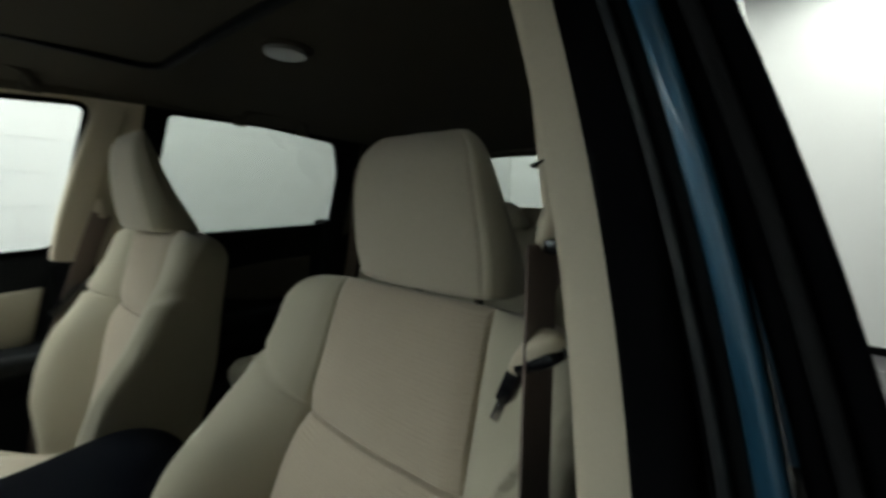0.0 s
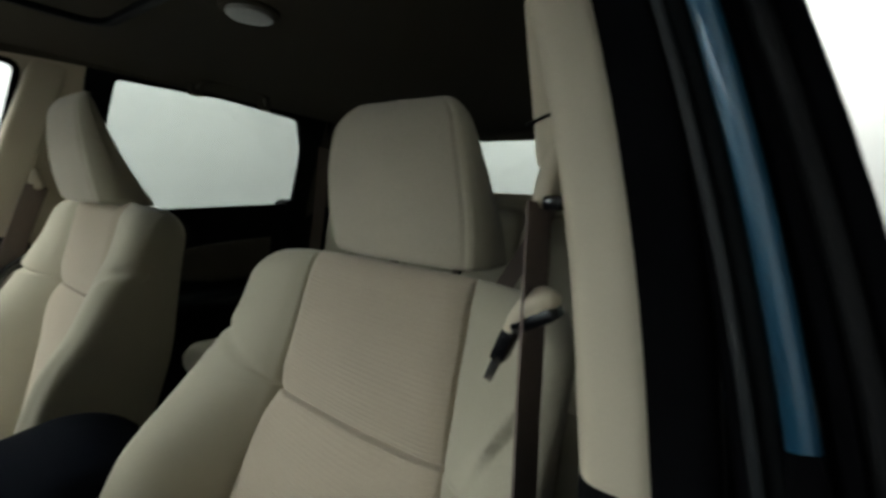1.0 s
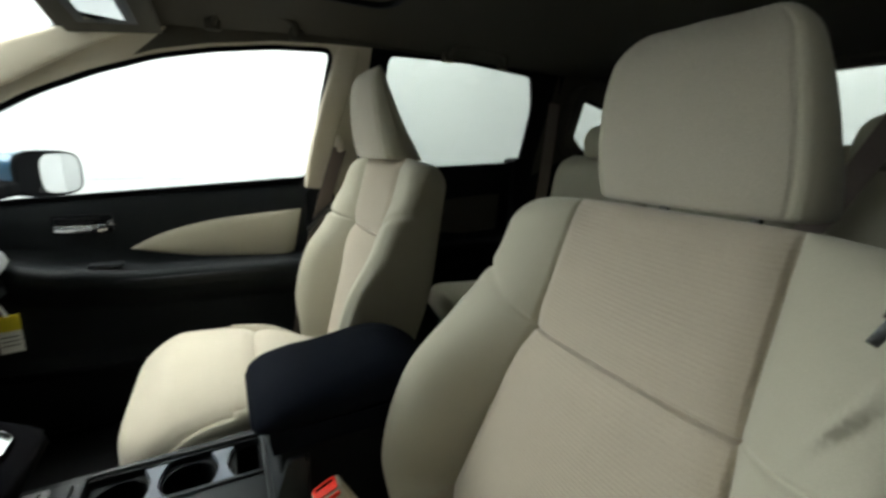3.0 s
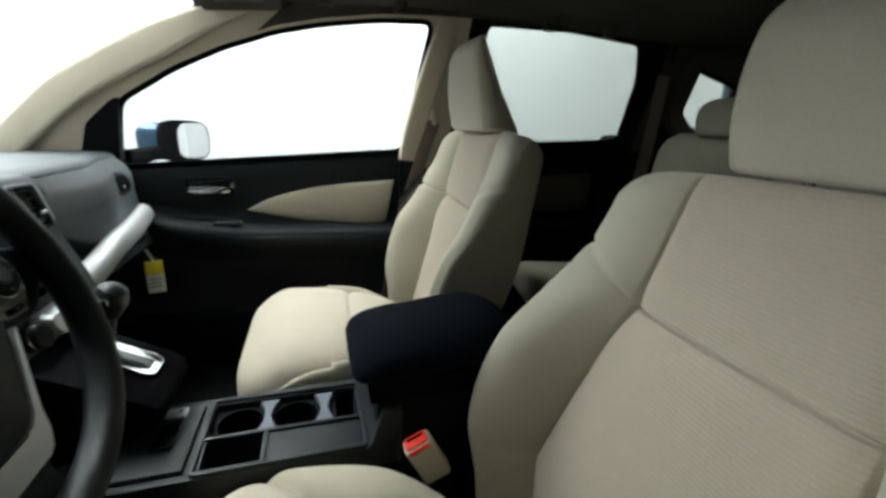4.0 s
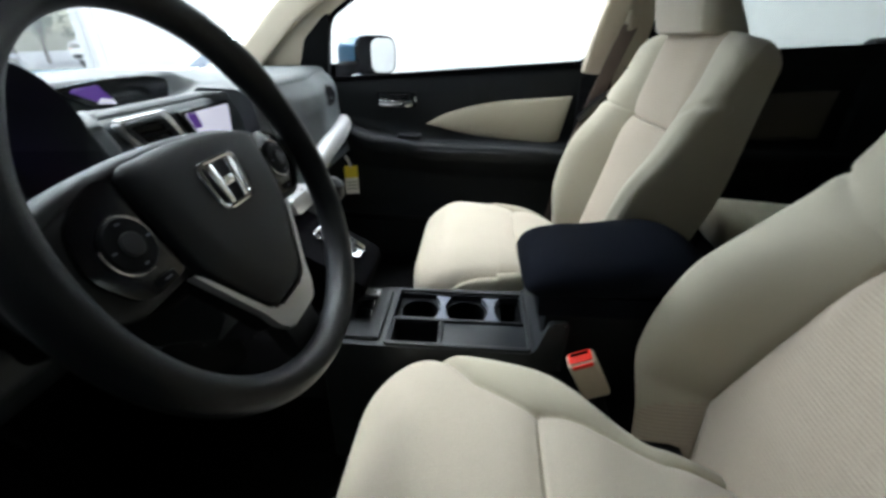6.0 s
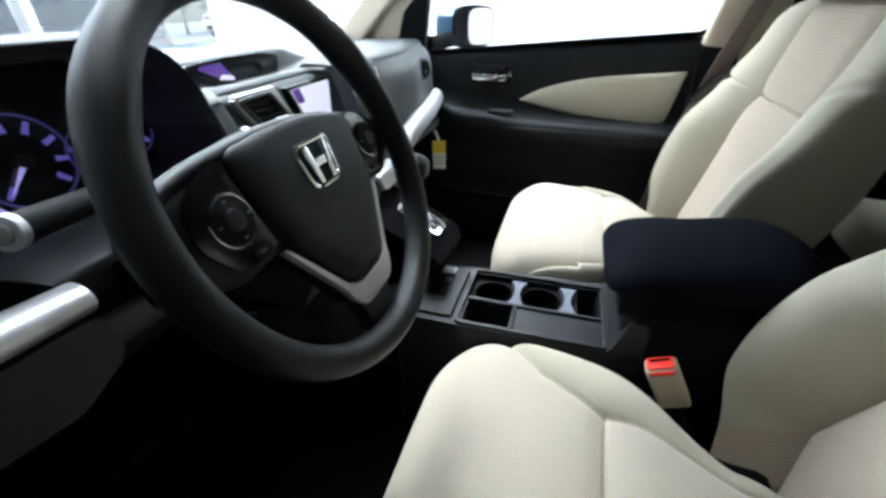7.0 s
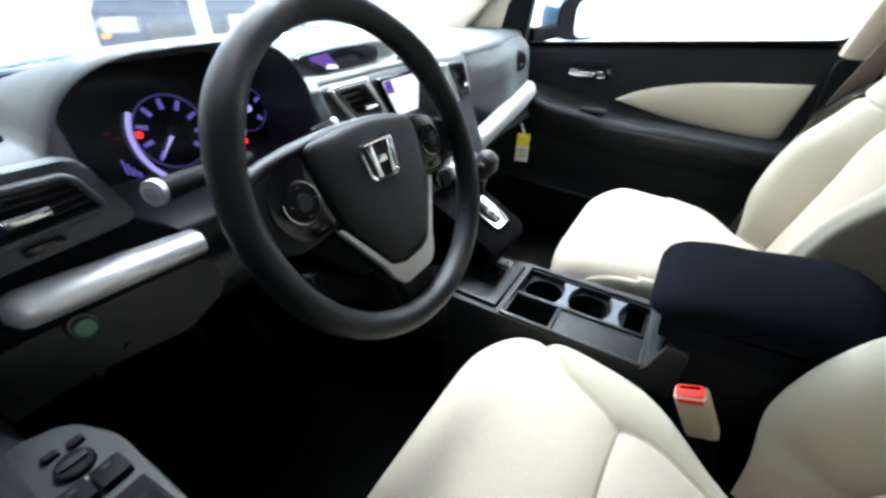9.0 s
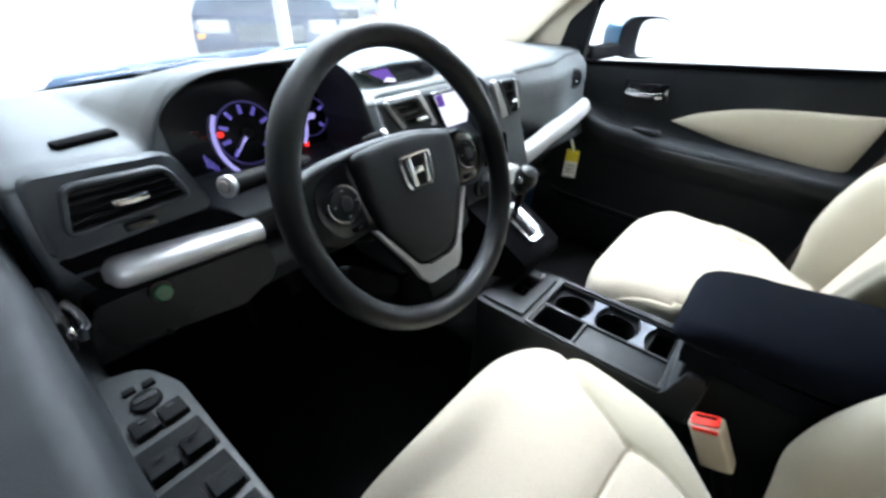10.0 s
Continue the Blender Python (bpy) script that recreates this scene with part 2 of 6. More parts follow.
def loft(rings, close_ring=True, caps=True, bm=None):
    """A skin over rings of equally many points."""
    b = bmesh.new()
    vs = [[b.verts.new(p) for p in r] for r in rings]
    n = len(rings[0])
    for r0, r1 in zip(vs, vs[1:]):
        for i in range(n if close_ring else n - 1):
            j = (i + 1) % n
            b.faces.new((r0[i], r0[j], r1[j], r1[i]))
    if caps and close_ring:
        b.faces.new(vs[0][::-1])
        b.faces.new(vs[-1])
    return join(bm, b)


def sweep(path, prof, up=(0, 0, 1), closed=False, bm=None, scale=None, caps=True):
    """A profile (side, up) swept along a line of points."""
    p = [np.array(q, float) for q in path]
    n = len(p)
    rings = []
    for i in range(n):
        if closed:
            t = p[(i + 1) % n] - p[i - 1]
        else:
            t = p[min(i + 1, n - 1)] - p[max(i - 1, 0)]
        t /= np.linalg.norm(t)
        s = np.cross(t, up)
        s /= np.linalg.norm(s)
        u = np.cross(s, t)
        k = 1.0 if scale is None else scale[i]
        rings.append([tuple(p[i] + k * (a * s + b * u)) for a, b in prof])
    if closed:
        rings.append(rings[0])
        b = bmesh.new()
        vs = [[b.verts.new(q) for q in r] for r in rings[:-1]]
        m = len(prof)
        for i in range(n):
            r0, r1 = vs[i], vs[(i + 1) % n]
            for k in range(m):
                b.faces.new((r0[k], r0[(k + 1) % m], r1[(k + 1) % m], r1[k]))
        return join(bm, b)
    return loft(rings, True, caps, bm)


def circle(r, n=16, sx=1.0):
    return [(r * sx * math.cos(2 * math.pi * k / n), r * math.sin(2 * math.pi * k / n)) for k in range(n)]


def tube(path, r, n=12, up=(0, 0, 1), closed=False, bm=None):
    return sweep(path, circle(r, n), up, closed, bm)


def cyl(c, r, h, axis, n=28, bev=0.0, bm=None, r2=None):
    """A cylinder with its middle at c, along the axis given as a vector."""
    b = bmesh.new()
    bmesh.ops.create_cone(b, cap_ends=True, segments=n, radius1=r, radius2=r if r2 is None else r2, depth=h)
    if bev:
        ed = [e for e in b.edges if len(e.link_faces) == 2 and any(len(f.verts) > 4 for f in e.link_faces)]
        bmesh.ops.bevel(b, geom=ed, offset=bev, segments=3, profile=0.6, affect='EDGES')
    b.transform(Matrix.Translation(c) @ Vector(axis).to_track_quat('Z', 'Y').to_matrix().to_4x4())
    return join(bm, b)


def skin(name, piece, material, parent, label=""):
    """A piece of a split skin, shaded as if the skin were still whole."""
    bm, normals = piece
    me = bpy.data.meshes.new(name)
    bm.to_mesh(me)
    bm.free()
    me.materials.append(material)
    me.shade_smooth()
    me.normals_split_custom_set_from_vertices(normals)
    ob = new(name, me)
    ob.parent = parent
    ob.matrix_parent_inverse = parent.matrix_basis.inverted() if parent.parent is None else Matrix()
    if label:
        tagged(ob, label)
    return ob


def split(bm_full, tests):
    """Parts one closed skin into several meshes, one for each name: tests maps a face's middle to a name."""
    bmesh.ops.recalc_face_normals(bm_full, faces=bm_full.faces)
    bm_full.normal_update()
    bm_full.verts.index_update()
    groups = {}
    for f in bm_full.faces:
        groups.setdefault(tests(f.calc_center_median()), []).append(f)
    out = {}
    for name, faces in groups.items():
        b = bmesh.new()
        seen, normals = {}, []
        for f in faces:
            vs = []
            for v in f.verts:
                if v.index not in seen:
                    seen[v.index] = b.verts.new(v.co)
                    normals.append(tuple(v.normal))
                vs.append(seen[v.index])
            b.faces.new(vs)
        out[name] = (b, normals)
    bm_full.free()
    return out


def resample(pts, n):
    """n points evenly along a closed line."""
    p = np.array(list(pts) + [pts[0]], float)
    d = np.r_[0, np.cumsum(np.linalg.norm(np.diff(p, axis=0), axis=1))]
    t = np.linspace(0, d[-1], n, endpoint=False)
    return np.stack([np.interp(t, d, p[:, k]) for k in range(p.shape[1])], 1)


def lerp(x, xs, ys):
    return float(np.interp(x, xs, ys))


def ease(x, xs, ys):
    """Like lerp, but smooth between the points."""
    i = int(np.clip(np.searchsorted(xs, x) - 1, 0, len(xs) - 2))
    t = float(np.clip((x - xs[i]) / (xs[i + 1] - xs[i]), 0, 1))
    t = t * t * (3 - 2 * t)
    return ys[i] * (1 - t) + ys[i + 1] * t


def smooth(x, xs, ys):
    """A smooth curve through the points, without flat steps between them."""
    n = len(xs)
    i = int(np.clip(np.searchsorted(xs, x) - 1, 0, n - 2))

    def slope_at(k):
        a, b = max(k - 1, 0), min(k + 1, n - 1)
        return (ys[b] - ys[a]) / (xs[b] - xs[a])
    h = xs[i + 1] - xs[i]
    t = float(np.clip((x - xs[i]) / h, 0, 1))
    return (2 * t ** 3 - 3 * t ** 2 + 1) * ys[i] + (t ** 3 - 2 * t ** 2 + t) * h * slope_at(i) + (3 * t ** 2 - 2 * t ** 3) * ys[i + 1] + (t ** 3 - t ** 2) * h * slope_at(i + 1)

# ---- the hall round the car ----
def hall():
    x0, x1, y0, y1, h = -3.1, 2.7, -6.0, 2.6, 3.6
    t = tagged(part("ground", box(((x0 + x1) / 2, (y0 + y1) / 2, -0.05), (60, 60, 0.1)), M_CONCRETE, smooth=False), "grey sealed concrete hall floor, stained and shiny", "floor", kind="structure")
    c = tagged(part("ceiling", box(((x0 + x1) / 2, (y0 + y1) / 2, h + 0.1), (x1 - x0 + 0.6, y1 - y0 + 0.6, 0.2)), M_CEIL, smooth=False), "plain grey hall ceiling with lamp panels", "ceiling", kind="structure")

    def wall(name, ax, pos, a, b, openings=(), paint=M_WALL, colour="white"):
        w = thing(name, colour + " painted concrete block wall of the hall", "wall", kind="structure")
        # courses of blocks with thin recessed joints
        q = bmesh.new()
        hgt = 0.2
        rows = int(h / hgt)
        rnd = random.Random(len(name))
        for r in range(rows):
            u = a - (0.2 if r % 2 else 0.0)
            while u < b:
                v = min(u + 0.396, b)
                uu = max(u, a)
                z0, z1 = r * hgt, r * hgt + 0.197
                if v - uu > 0.03 and not any(v > oa and uu < ob and z1 > oz0 and z0 < oz1 for oa, ob, oz0, oz1 in openings):
                    dep = 0.0004 * rnd.random()
                    n = 1 if pos[1] > 0 else -1
                    p = pos[0] - n * dep
                    e = 0.0007
                    pts = [(uu + e, z0 + e), (v - e, z0 + e), (v - e, z1 - e), (uu + e, z1 - e)]
                    out = [(uu, z0), (v, z0), (v, z1), (uu, z1)]
                    mk = (lambda s, zz, d: (d, s, zz)) if ax == "x" else (lambda s, zz, d: (s, d, zz))
                    f = [q.verts.new(mk(s, zz, p)) for s, zz in pts]
                    g = [q.verts.new(mk(s, zz, p + n * 0.0002)) for s, zz in out]
                    q.faces.new(f)
                    for i in range(4):
                        q.faces.new((f[i], g[i], g[(i + 1) % 4], f[(i + 1) % 4]))
                u += 0.4
        tagged(part("block", q, paint, w, smooth=False), kind="stuff")
        n = 1 if pos[1] > 0 else -1
        core = bmesh.new()
        segs = [(a - 0.2, b + 0.2, 0, h)]
        if openings:
            oa, ob, oz0, oz1 = openings[0]
            segs = [(a - 0.2, oa, 0, h), (ob, b + 0.2, 0, h), (oa, ob, oz1, h)]
        for s0, s1, z0, z1 in segs:
            cc, ss = (s0 + s1) / 2, s1 - s0
            d = pos[0] + n * 0.105
            if ax == "x":
                box((d, cc, (z0 + z1) / 2), (0.2, ss, z1 - z0), bm=core)
            else:
                box((cc, d, (z0 + z1) / 2), (ss, 0.2, z1 - z0), bm=core)
        part("core", core, paint, w, smooth=False)
        return w
    wall("wall_east", "x", (x1, 1), y0, y1)
    # added out of view, close and dark, to cut light from this side
    wall("wall_west", "x", (x0, -1), y0, y1, (), M_WALLDARK, "dark grey")
    wall("wall_south", "y", (y0, -1), x0, x1)
    wall("wall_north", "y", (y1, 1), x0, x1, [(-0.30, 2.60, 0.0, 3.2)])
    tagged(part("baseboard", box(((x0 + x1) / 2, y0 + 0.012, 0.04), (x1 - x0, 0.018, 0.08), 0.003), M_RUBBER, smooth=False), "black rubber skirting along the white wall", "baseboard", kind="structure")
    tagged(part("pavement", box((4.0, y1 + 15.2, 0.004), (60, 30, 0.02)), M_YARD, smooth=False), "pale sunlit concrete yard outside the hall", "yard", kind="structure")
    # glazed front with aluminium posts
    win = thing("window_1", "tall glazed hall front with aluminium posts", "window", kind="structure")
    for px in (-0.27, 1.15, 2.57):
        part("post", box((px, y1 + 0.08, 1.6), (0.05, 0.10, 3.2), 0.004), M_FRAME, win)
    for px in (0.44, 1.86):
        pane = part("pane", box((px, y1 + 0.08, 1.6), (1.36, 0.008, 3.2)), M_GLASS, win, smooth=False)
        pane.visible_shadow = False
    part("head_rail", box((1.15, y1 + 0.08, 3.17), (2.80, 0.10, 0.06), 0.004), M_FRAME, win)
    for lx, ly, watts in LAMPS:
        lamp = thing("unseen_ceiling_light", "white rectangular ceiling lamp panel, lit", "ceiling light", "ceiling lamps", m=pose(lx, ly, h))
        part("frame", box((lx, ly, h - 0.015), (2.12, 1.12, 0.03), 0.004), M_CEIL, lamp)
        part("diffuser", box((lx, ly, h - 0.032), (2.04, 1.04, 0.006)), M_TUBE, lamp)


hall()


# ---- the car's shell ----
HOME = 0.27
BELT = ([-2.3, -1.34, -0.52, 0.29, 0.60], [1.235, 1.192, 1.135, 1.075, 1.055])


def side_x(z, base):
    """The inside of the car's flank: upright to the belt, leaning in above it."""
    return base - max(0.0, z - 1.12) * HOME


def plate(outer, holes, sx, base, thick, bm=None):
    """A flank panel: an outline and its openings in (y, z), bent to the flank, thick outwards."""
    q = bmesh.new()
    for loop in (outer, *holes):
        vs = [q.verts.new((0, y, z)) for y, z in loop]
        for i in range(len(vs)):
            q.edges.new((vs[i], vs[(i + 1) % len(vs)]))
    r = bmesh.ops.triangle_fill(q, use_beauty=True, use_dissolve=False, edges=q.edges[:])
    faces = [f for f in r["geom"] if isinstance(f, bmesh.types.BMFace)]
    ext = bmesh.ops.extrude_face_region(q, geom=faces, use_keep_orig=True)
    far = {v for v in ext["geom"] if isinstance(v, bmesh.types.BMVert)}
    for v in q.verts:
        v.co.x = sx * (side_x(v.co.z, base) + (thick if v in far else 0.0))
    return join(bm, q)


FRONT_GLASS = fillet([(0.286, 1.075), (0.246, 1.250), (0.10, 1.339), (-0.023, 1.396), (-0.159, 1.445), (-0.279, 1.473), (-0.433, 1.497), (-0.590, 1.508), (-0.524, 1.136)], 0.03, 4)
REAR_GLASS = fillet([(-0.715, 1.155), (-0.760, 1.520), (-1.05, 1.528), (-1.322, 1.512), (-1.360, 1.40), (-1.357, 1.192)], 0.025, 4)
QUARTER_GLASS = fillet([(-1.565, 1.450), (-1.780, 1.402), (-1.808, 1.286), (-1.636, 1.241), (-1.556, 1.30)], 0.02, 4)
BASE = {1: 0.74, -1: 0.700}


def grow(loop, d):
    p = np.array(loop)
    out = []
    n = len(p)
    area = sum(p[i][0] * p[(i + 1) % n][1] - p[(i + 1) % n][0] * p[i][1] for i in range(n))
    for i in range(n):
        t = p[(i + 1) % n] - p[i - 1]
        t /= np.linalg.norm(t) + 1e-9
        nn = np.array([t[1], -t[0]]) * (1 if area > 0 else -1)
        out.append(tuple(p[i] + nn * d))
    return out


def flank(sx):
    base = BASE[sx]
    side = "right" if sx > 0 else "left"
    # body side: beige trim with the openings of two doors and the quarter window
    outer = [(0.73, 1.02), (0.64, 1.100), (0.375, 1.282), (0.135, 1.425), (0.0, 1.492), (-0.12, 1.55), (-2.05, 1.55), (-2.25, 1.30), (-2.25, 1.02)]
    holes = [[(y, z - (0.04 if z < 1.16 else 0.0)) for y, z in grow(FRONT_GLASS, 0.003)], grow(REAR_GLASS, 0.028), grow(QUARTER_GLASS, 0.03)]
    skin_holes = [grow(FRONT_GLASS, 0.024), grow(REAR_GLASS, 0.034), grow(QUARTER_GLASS, 0.04)]
    if sx < 0:
        # the driver's window is down: the flank starts behind its pillar
        outer = [(-0.655, 1.02), (-0.70, 1.55), (-2.05, 1.55), (-2.25, 1.30), (-2.25, 1.02)]
        holes, skin_holes = holes[1:], skin_holes[1:]
    b = plate(outer, holes, sx, base, 0.03)
    body = tagged(part("wall_" + side, b, M_BEIGE_PL if sx > 0 else M_REARSHADE, smooth=False), ("beige" if sx > 0 else "dark taupe") + " plastic pillar and roof rail trim along the car's flank", "pillar trim", kind="structure")
    skin = plate(outer, skin_holes, sx, base + 0.045, 0.02)
    part("body_skin", skin, M_PAINT, body, "metallic blue painted outer skin", smooth=False)
    low = prism([(0.80, 0.30), (0.80, 1.02), (-2.25, 1.02), (-2.25, 0.30)], "x", sx * (base + 0.10), sx * (base + 0.13))
    part("lower_skin", low, M_PAINT, body, "metallic blue painted outer skin", smooth=False)
    # rounded pillar pads on the trim
    if sx > 0:
        pth = [(sx * (side_x(z, base) - 0.004 + o), y, z) for y, z, o in ((-0.545, 1.108, 0), (-0.558, 1.20, 0), (-0.585, 1.32, 0), (-0.615, 1.43, 0.002), (-0.635, 1.50, 0.014), (-0.645, 1.54, 0.03))]
        part("pillar_pad", sweep(curve_line(pth, 20), fillet([(-0.035, -0.016), (0.035, -0.016), (0.035, 0.016), (-0.035, 0.016)], 0.014), up=(1, 0, 0)), M_BEIGE_PL, body)
        part("lower_pillar_trim", prism(fillet([(-0.51, 1.105), (-0.60, 1.105), (-0.66, 0.45), (-0.53, 0.45)], 0.02), "x", sx * (base - 0.022), sx * (base + 0.05), 0.006), M_BLACK, body, "black lower pillar trim")
    # windscreen pillar
    pth = [(sx * (side_x(z, base) - (0.012 if sx > 0 else 0.048)), y, z) for y, z in ((0.60, 1.07), (0.475, 1.185), (0.33, 1.30), (0.10, 1.425), (-0.05, 1.487), (-0.16, 1.516))]
    part("windscreen_pillar", sweep(curve_line(pth, 24), fillet([(-0.055, -0.018), (0.022, -0.018), (0.026, 0.012), (-0.05, 0.02)], 0.014), up=(sx, 0, 0), scale=[1.0] * 14 + [1.0 - 0.085 * k for k in range(1, 11)]), M_BEIGE_PL, body)
    if sx > 0:
        # dark plate over the beige rail carries the shade along it
        rail = [(-0.235, 1.546), (-0.115, 1.441), (-0.159, 1.458), (-0.279, 1.486), (-0.433, 1.510), (-0.592, 1.522), (-0.70, 1.526), (-1.46, 1.526), (-1.46, 1.548), (-0.26, 1.548)]
        part("roof_rail_shade", plate(rail, [], sx, base - 0.008, 0.008), M_HEADLINER, body, "dim beige cloth roof rail", smooth=False)
    # glazing
    for nm, loop, off in (("window_front_" + side, FRONT_GLASS, 0.022), ("window_rear_" + side, REAR_GLASS, 0.022), ("window_quarter_" + side, QUARTER_GLASS, 0.012)):
        if nm.startswith("window_front") and sx < 0:
            continue
        w = thing(nm, "clear side window of the car", "car window", kind="structure")
        inset = -0.04 if "quarter" in nm else 0.0
        rub = [((sx * (side_x(z, base + inset) + 0.006)), y, z) for y, z in loop]
        part("seal", sweep(rub, fillet([(-0.006, -0.008), (0.006, -0.008), (0.006, 0.012), (-0.006, 0.012)], 0.003, 2), up=(sx, 0, 0), closed=True), M_RUBBER, w)
        pane = part("pane", plate(grow(loop, 0.006), [], sx, base + off + inset, 0.004), M_GLASS if nm.startswith("window_front") else M_TINT, w, smooth=False)
        pane.visible_shadow = not nm.startswith("window_front")
    part("quarter_frame", plate(grow(QUARTER_GLASS, 0.05), [QUARTER_GLASS], sx, base - 0.046, 0.045), M_REARSHADE, body, smooth=False)
    # black rear door frame round its window, widened as shade on the trim
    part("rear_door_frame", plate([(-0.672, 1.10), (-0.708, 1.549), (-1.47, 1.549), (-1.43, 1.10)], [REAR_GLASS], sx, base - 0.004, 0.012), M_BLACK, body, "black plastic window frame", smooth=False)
    part("rear_pillar_trim", plate([(-1.40, 1.02), (-1.44, 1.549), (-2.05, 1.549), (-2.25, 1.30), (-2.25, 1.02)], [grow(QUARTER_GLASS, 0.02)], sx, base - 0.003, 0.010), M_REARSHADE, body, "dark taupe rear pillar trim", smooth=False)
    part("cargo_side_trim", prism(fillet([(-1.32, 0.45), (-1.32, 1.21), (-2.24, 1.26), (-2.24, 0.45)], 0.02), "x", sx * (base - 0.03), sx * (base + 0.05), 0.006), M_BLACK, body, "black cargo side trim")
    return body


flank(1)
flank(-1)


def belt(y):
    return lerp(y, *BELT)


def door_skin(sx, x0, y0, y1, arm, n=40, fade=(0.20, 0.06)):
    """A door's padded inner panel with its armrest, as one skin along the car."""
    rings = []
    for k in range(n):
        y = y0 + (y1 - y0) * k / (n - 1)
        zb = belt(y)
        a = ease(y, [y0, y0 + 0.03, y1 - fade[0], y1 - fade[1], y1], [0.9, 1.0, 1.0, 0.25, 0.0])
        za = ease(y, [-0.6, -0.1, 0.10, 0.26], [0.888, 0.895, 0.915, 0.945])
        prof = [(x0 + 0.075, zb - 0.012), (x0 + 0.012, zb - 0.004), (x0, zb - 0.016), (x0 - 0.004, zb - 0.05), (x0 + 0.002, zb - 0.12), (x0 + 0.004, za + 0.03),
                (x0 - 0.006, za + 0.006), (x0 - arm * a * 0.9, za), (x0 - arm * a - 0.004, za - 0.014), (x0 - arm * a, za - 0.045), (x0 - arm * 0.6 * a, za - 0.075),
                (x0 + 0.0, za - 0.12), (x0 - 0.005, 0.66), (x0 - 0.03, 0.60), (x0 - 0.04, 0.50), (x0 - 0.03, 0.44), (x0 + 0.075, 0.42)]
        pr = fillet(prof, 0.014, 3)
        rings.append([(sx * x, y, z) for x, z in pr])
    return loft(rings)


def outline_pad(poly, sx, x, thick, puff=0.006):
    """A soft pad with a free outline in (y, z), standing thick off the plane x towards the cabin, its edge rounded."""
    p = np.array(poly)
    mid = p.mean(0)
    rings = []
    for shrink, d in ((0.0, -0.004), (0.0, thick * 0.5), (0.006, thick), (0.020, thick + puff * 0.5), (0.045, thick + puff)):
        r = []
        for q in p:
            v = mid - q
            ln = np.linalg.norm(v)
            w = q + v / ln * min(shrink, ln * 0.8)
            r.append((sx * (x - d), w[0], w[1]))
        rings.append(r)
    return loft(rings)


def front_door(name, sx, x0, label, arm=0.075, hy=0.0):
    d = thing(name, label, "car door", kind="structure", m=pose(sx * x0, 0, 0.45))
    part("panel", door_skin(sx, x0, -0.53, 0.36, arm, fade=(0.20, 0.06) if sx > 0 else (0.27, 0.21)), M_DOORPL, d, "black plastic door panel", sharp=50)
    # beige cloth insert
    if sx > 0:
        top = curve_line([(-0.036, 0.946), (-0.10, 0.979), (-0.19, 1.006), (-0.30, 1.024), (-0.497, 1.041)], 16)
        low = curve_line([(-0.466, 0.888), (-0.42, 0.887), (-0.30, 0.899), (-0.20, 0.912), (-0.12, 0.927)], 12)
        part("insert", outline_pad(list(top) + list(low), sx, x0 + 0.002, 0.007), M_CLOTH, d, "beige cloth insert", sharp=50)
    # inner handle in its cup; the driver's is the shorter, slimmer one
    hx, mid, k, hh = sx * x0, 0.060 + hy, (1.0 if sx > 0 else 0.56), (0.009 if sx > 0 else 0.0055)
    h = part("handle_cup", box((hx - sx * 0.003, mid - 0.003, 1.021), (0.012, 0.128 * k, 0.050 * (1.0 if sx > 0 else 0.72)), 0.005, 3), M_BLACK, d)
    part("handle_recess", box((hx - sx * 0.0085, mid + 0.004, 1.022), (0.006, 0.098 * k, 0.034 * (1.0 if sx > 0 else 0.72)), 0.002), M_GLOSSBLK, h)
    part("handle", sweep(curve_line([(hx - sx * 0.015, mid + 0.052 * k, 1.012), (hx - sx * 0.020, mid + 0.020 * k, 1.009), (hx - sx * 0.020, mid - 0.030 * k, 1.008), (hx - sx * 0.015, mid - 0.054 * k, 1.012)], 12), fillet([(-0.004, -hh), (0.004, -hh), (0.004, hh), (-0.004, hh)], 0.003)), M_CHROME, d, "chrome pull lever")
    part("lock_tab", box((hx - sx * 0.008, mid - 0.064 * k, 1.022), (0.008, 0.010 * k, 0.018 * k), 0.002), M_CHROME, d, "small chrome lock tab")
    # pull line under the armrest and map pocket
    part("pull_strip", sweep(curve_line([(sx * (x0 - arm + 0.004), -0.50, 0.868), (sx * (x0 - arm - 0.004), -0.1, 0.872), (sx * (x0 - arm * 0.8), 0.10, 0.878)], 16), fillet([(-0.004, -0.006), (0.004, -0.006), (0.004, 0.006), (-0.004, 0.006)], 0.003)), M_GREYPL, d)
    part("pocket_lip", sweep(curve_line([(sx * (x0 - 0.03), -0.48, 0.60), (sx * (x0 - 0.055), -0.2, 0.62), (sx * (x0 - 0.05), 0.2, 0.63), (sx * (x0 - 0.02), 0.30, 0.63)], 16), fillet([(-0.008, -0.012), (0.008, -0.012), (0.008, 0.012), (-0.008, 0.012)], 0.006)), M_BLACK, d)
    # mirror sail
    part("mirror_sail", plate(fillet([(0.240, 1.262), (0.262, 1.250), (0.330, 1.190), (0.366, 1.095), (0.366, 1.05), (0.280, 1.05)], 0.012), [], sx, x0 - 0.010, 0.03), M_BLACK, d, "black mirror base panel", smooth=False)
    part("door_shell", prism([(0.40, 0.32), (0.40, 1.05), (-0.53, 1.09), (-0.53, 0.32)], "x", sx * (x0 + 0.078), sx * (x0 + 0.11)), M_PAINT, d, smooth=False)
    return d


passenger_door = front_door("door_2", 1, 0.738, "black front passenger door with a beige cloth insert, closed")
part("window_switch", box((0.688, 0.012, 0.9165), (0.030, 0.075, 0.010), 0.004, 3), M_GREYPL, passenger_door)
driver_door = front_door("door_1", -1, 0.690, "black driver's door with window switches, its window down", 0.055, 0.07)


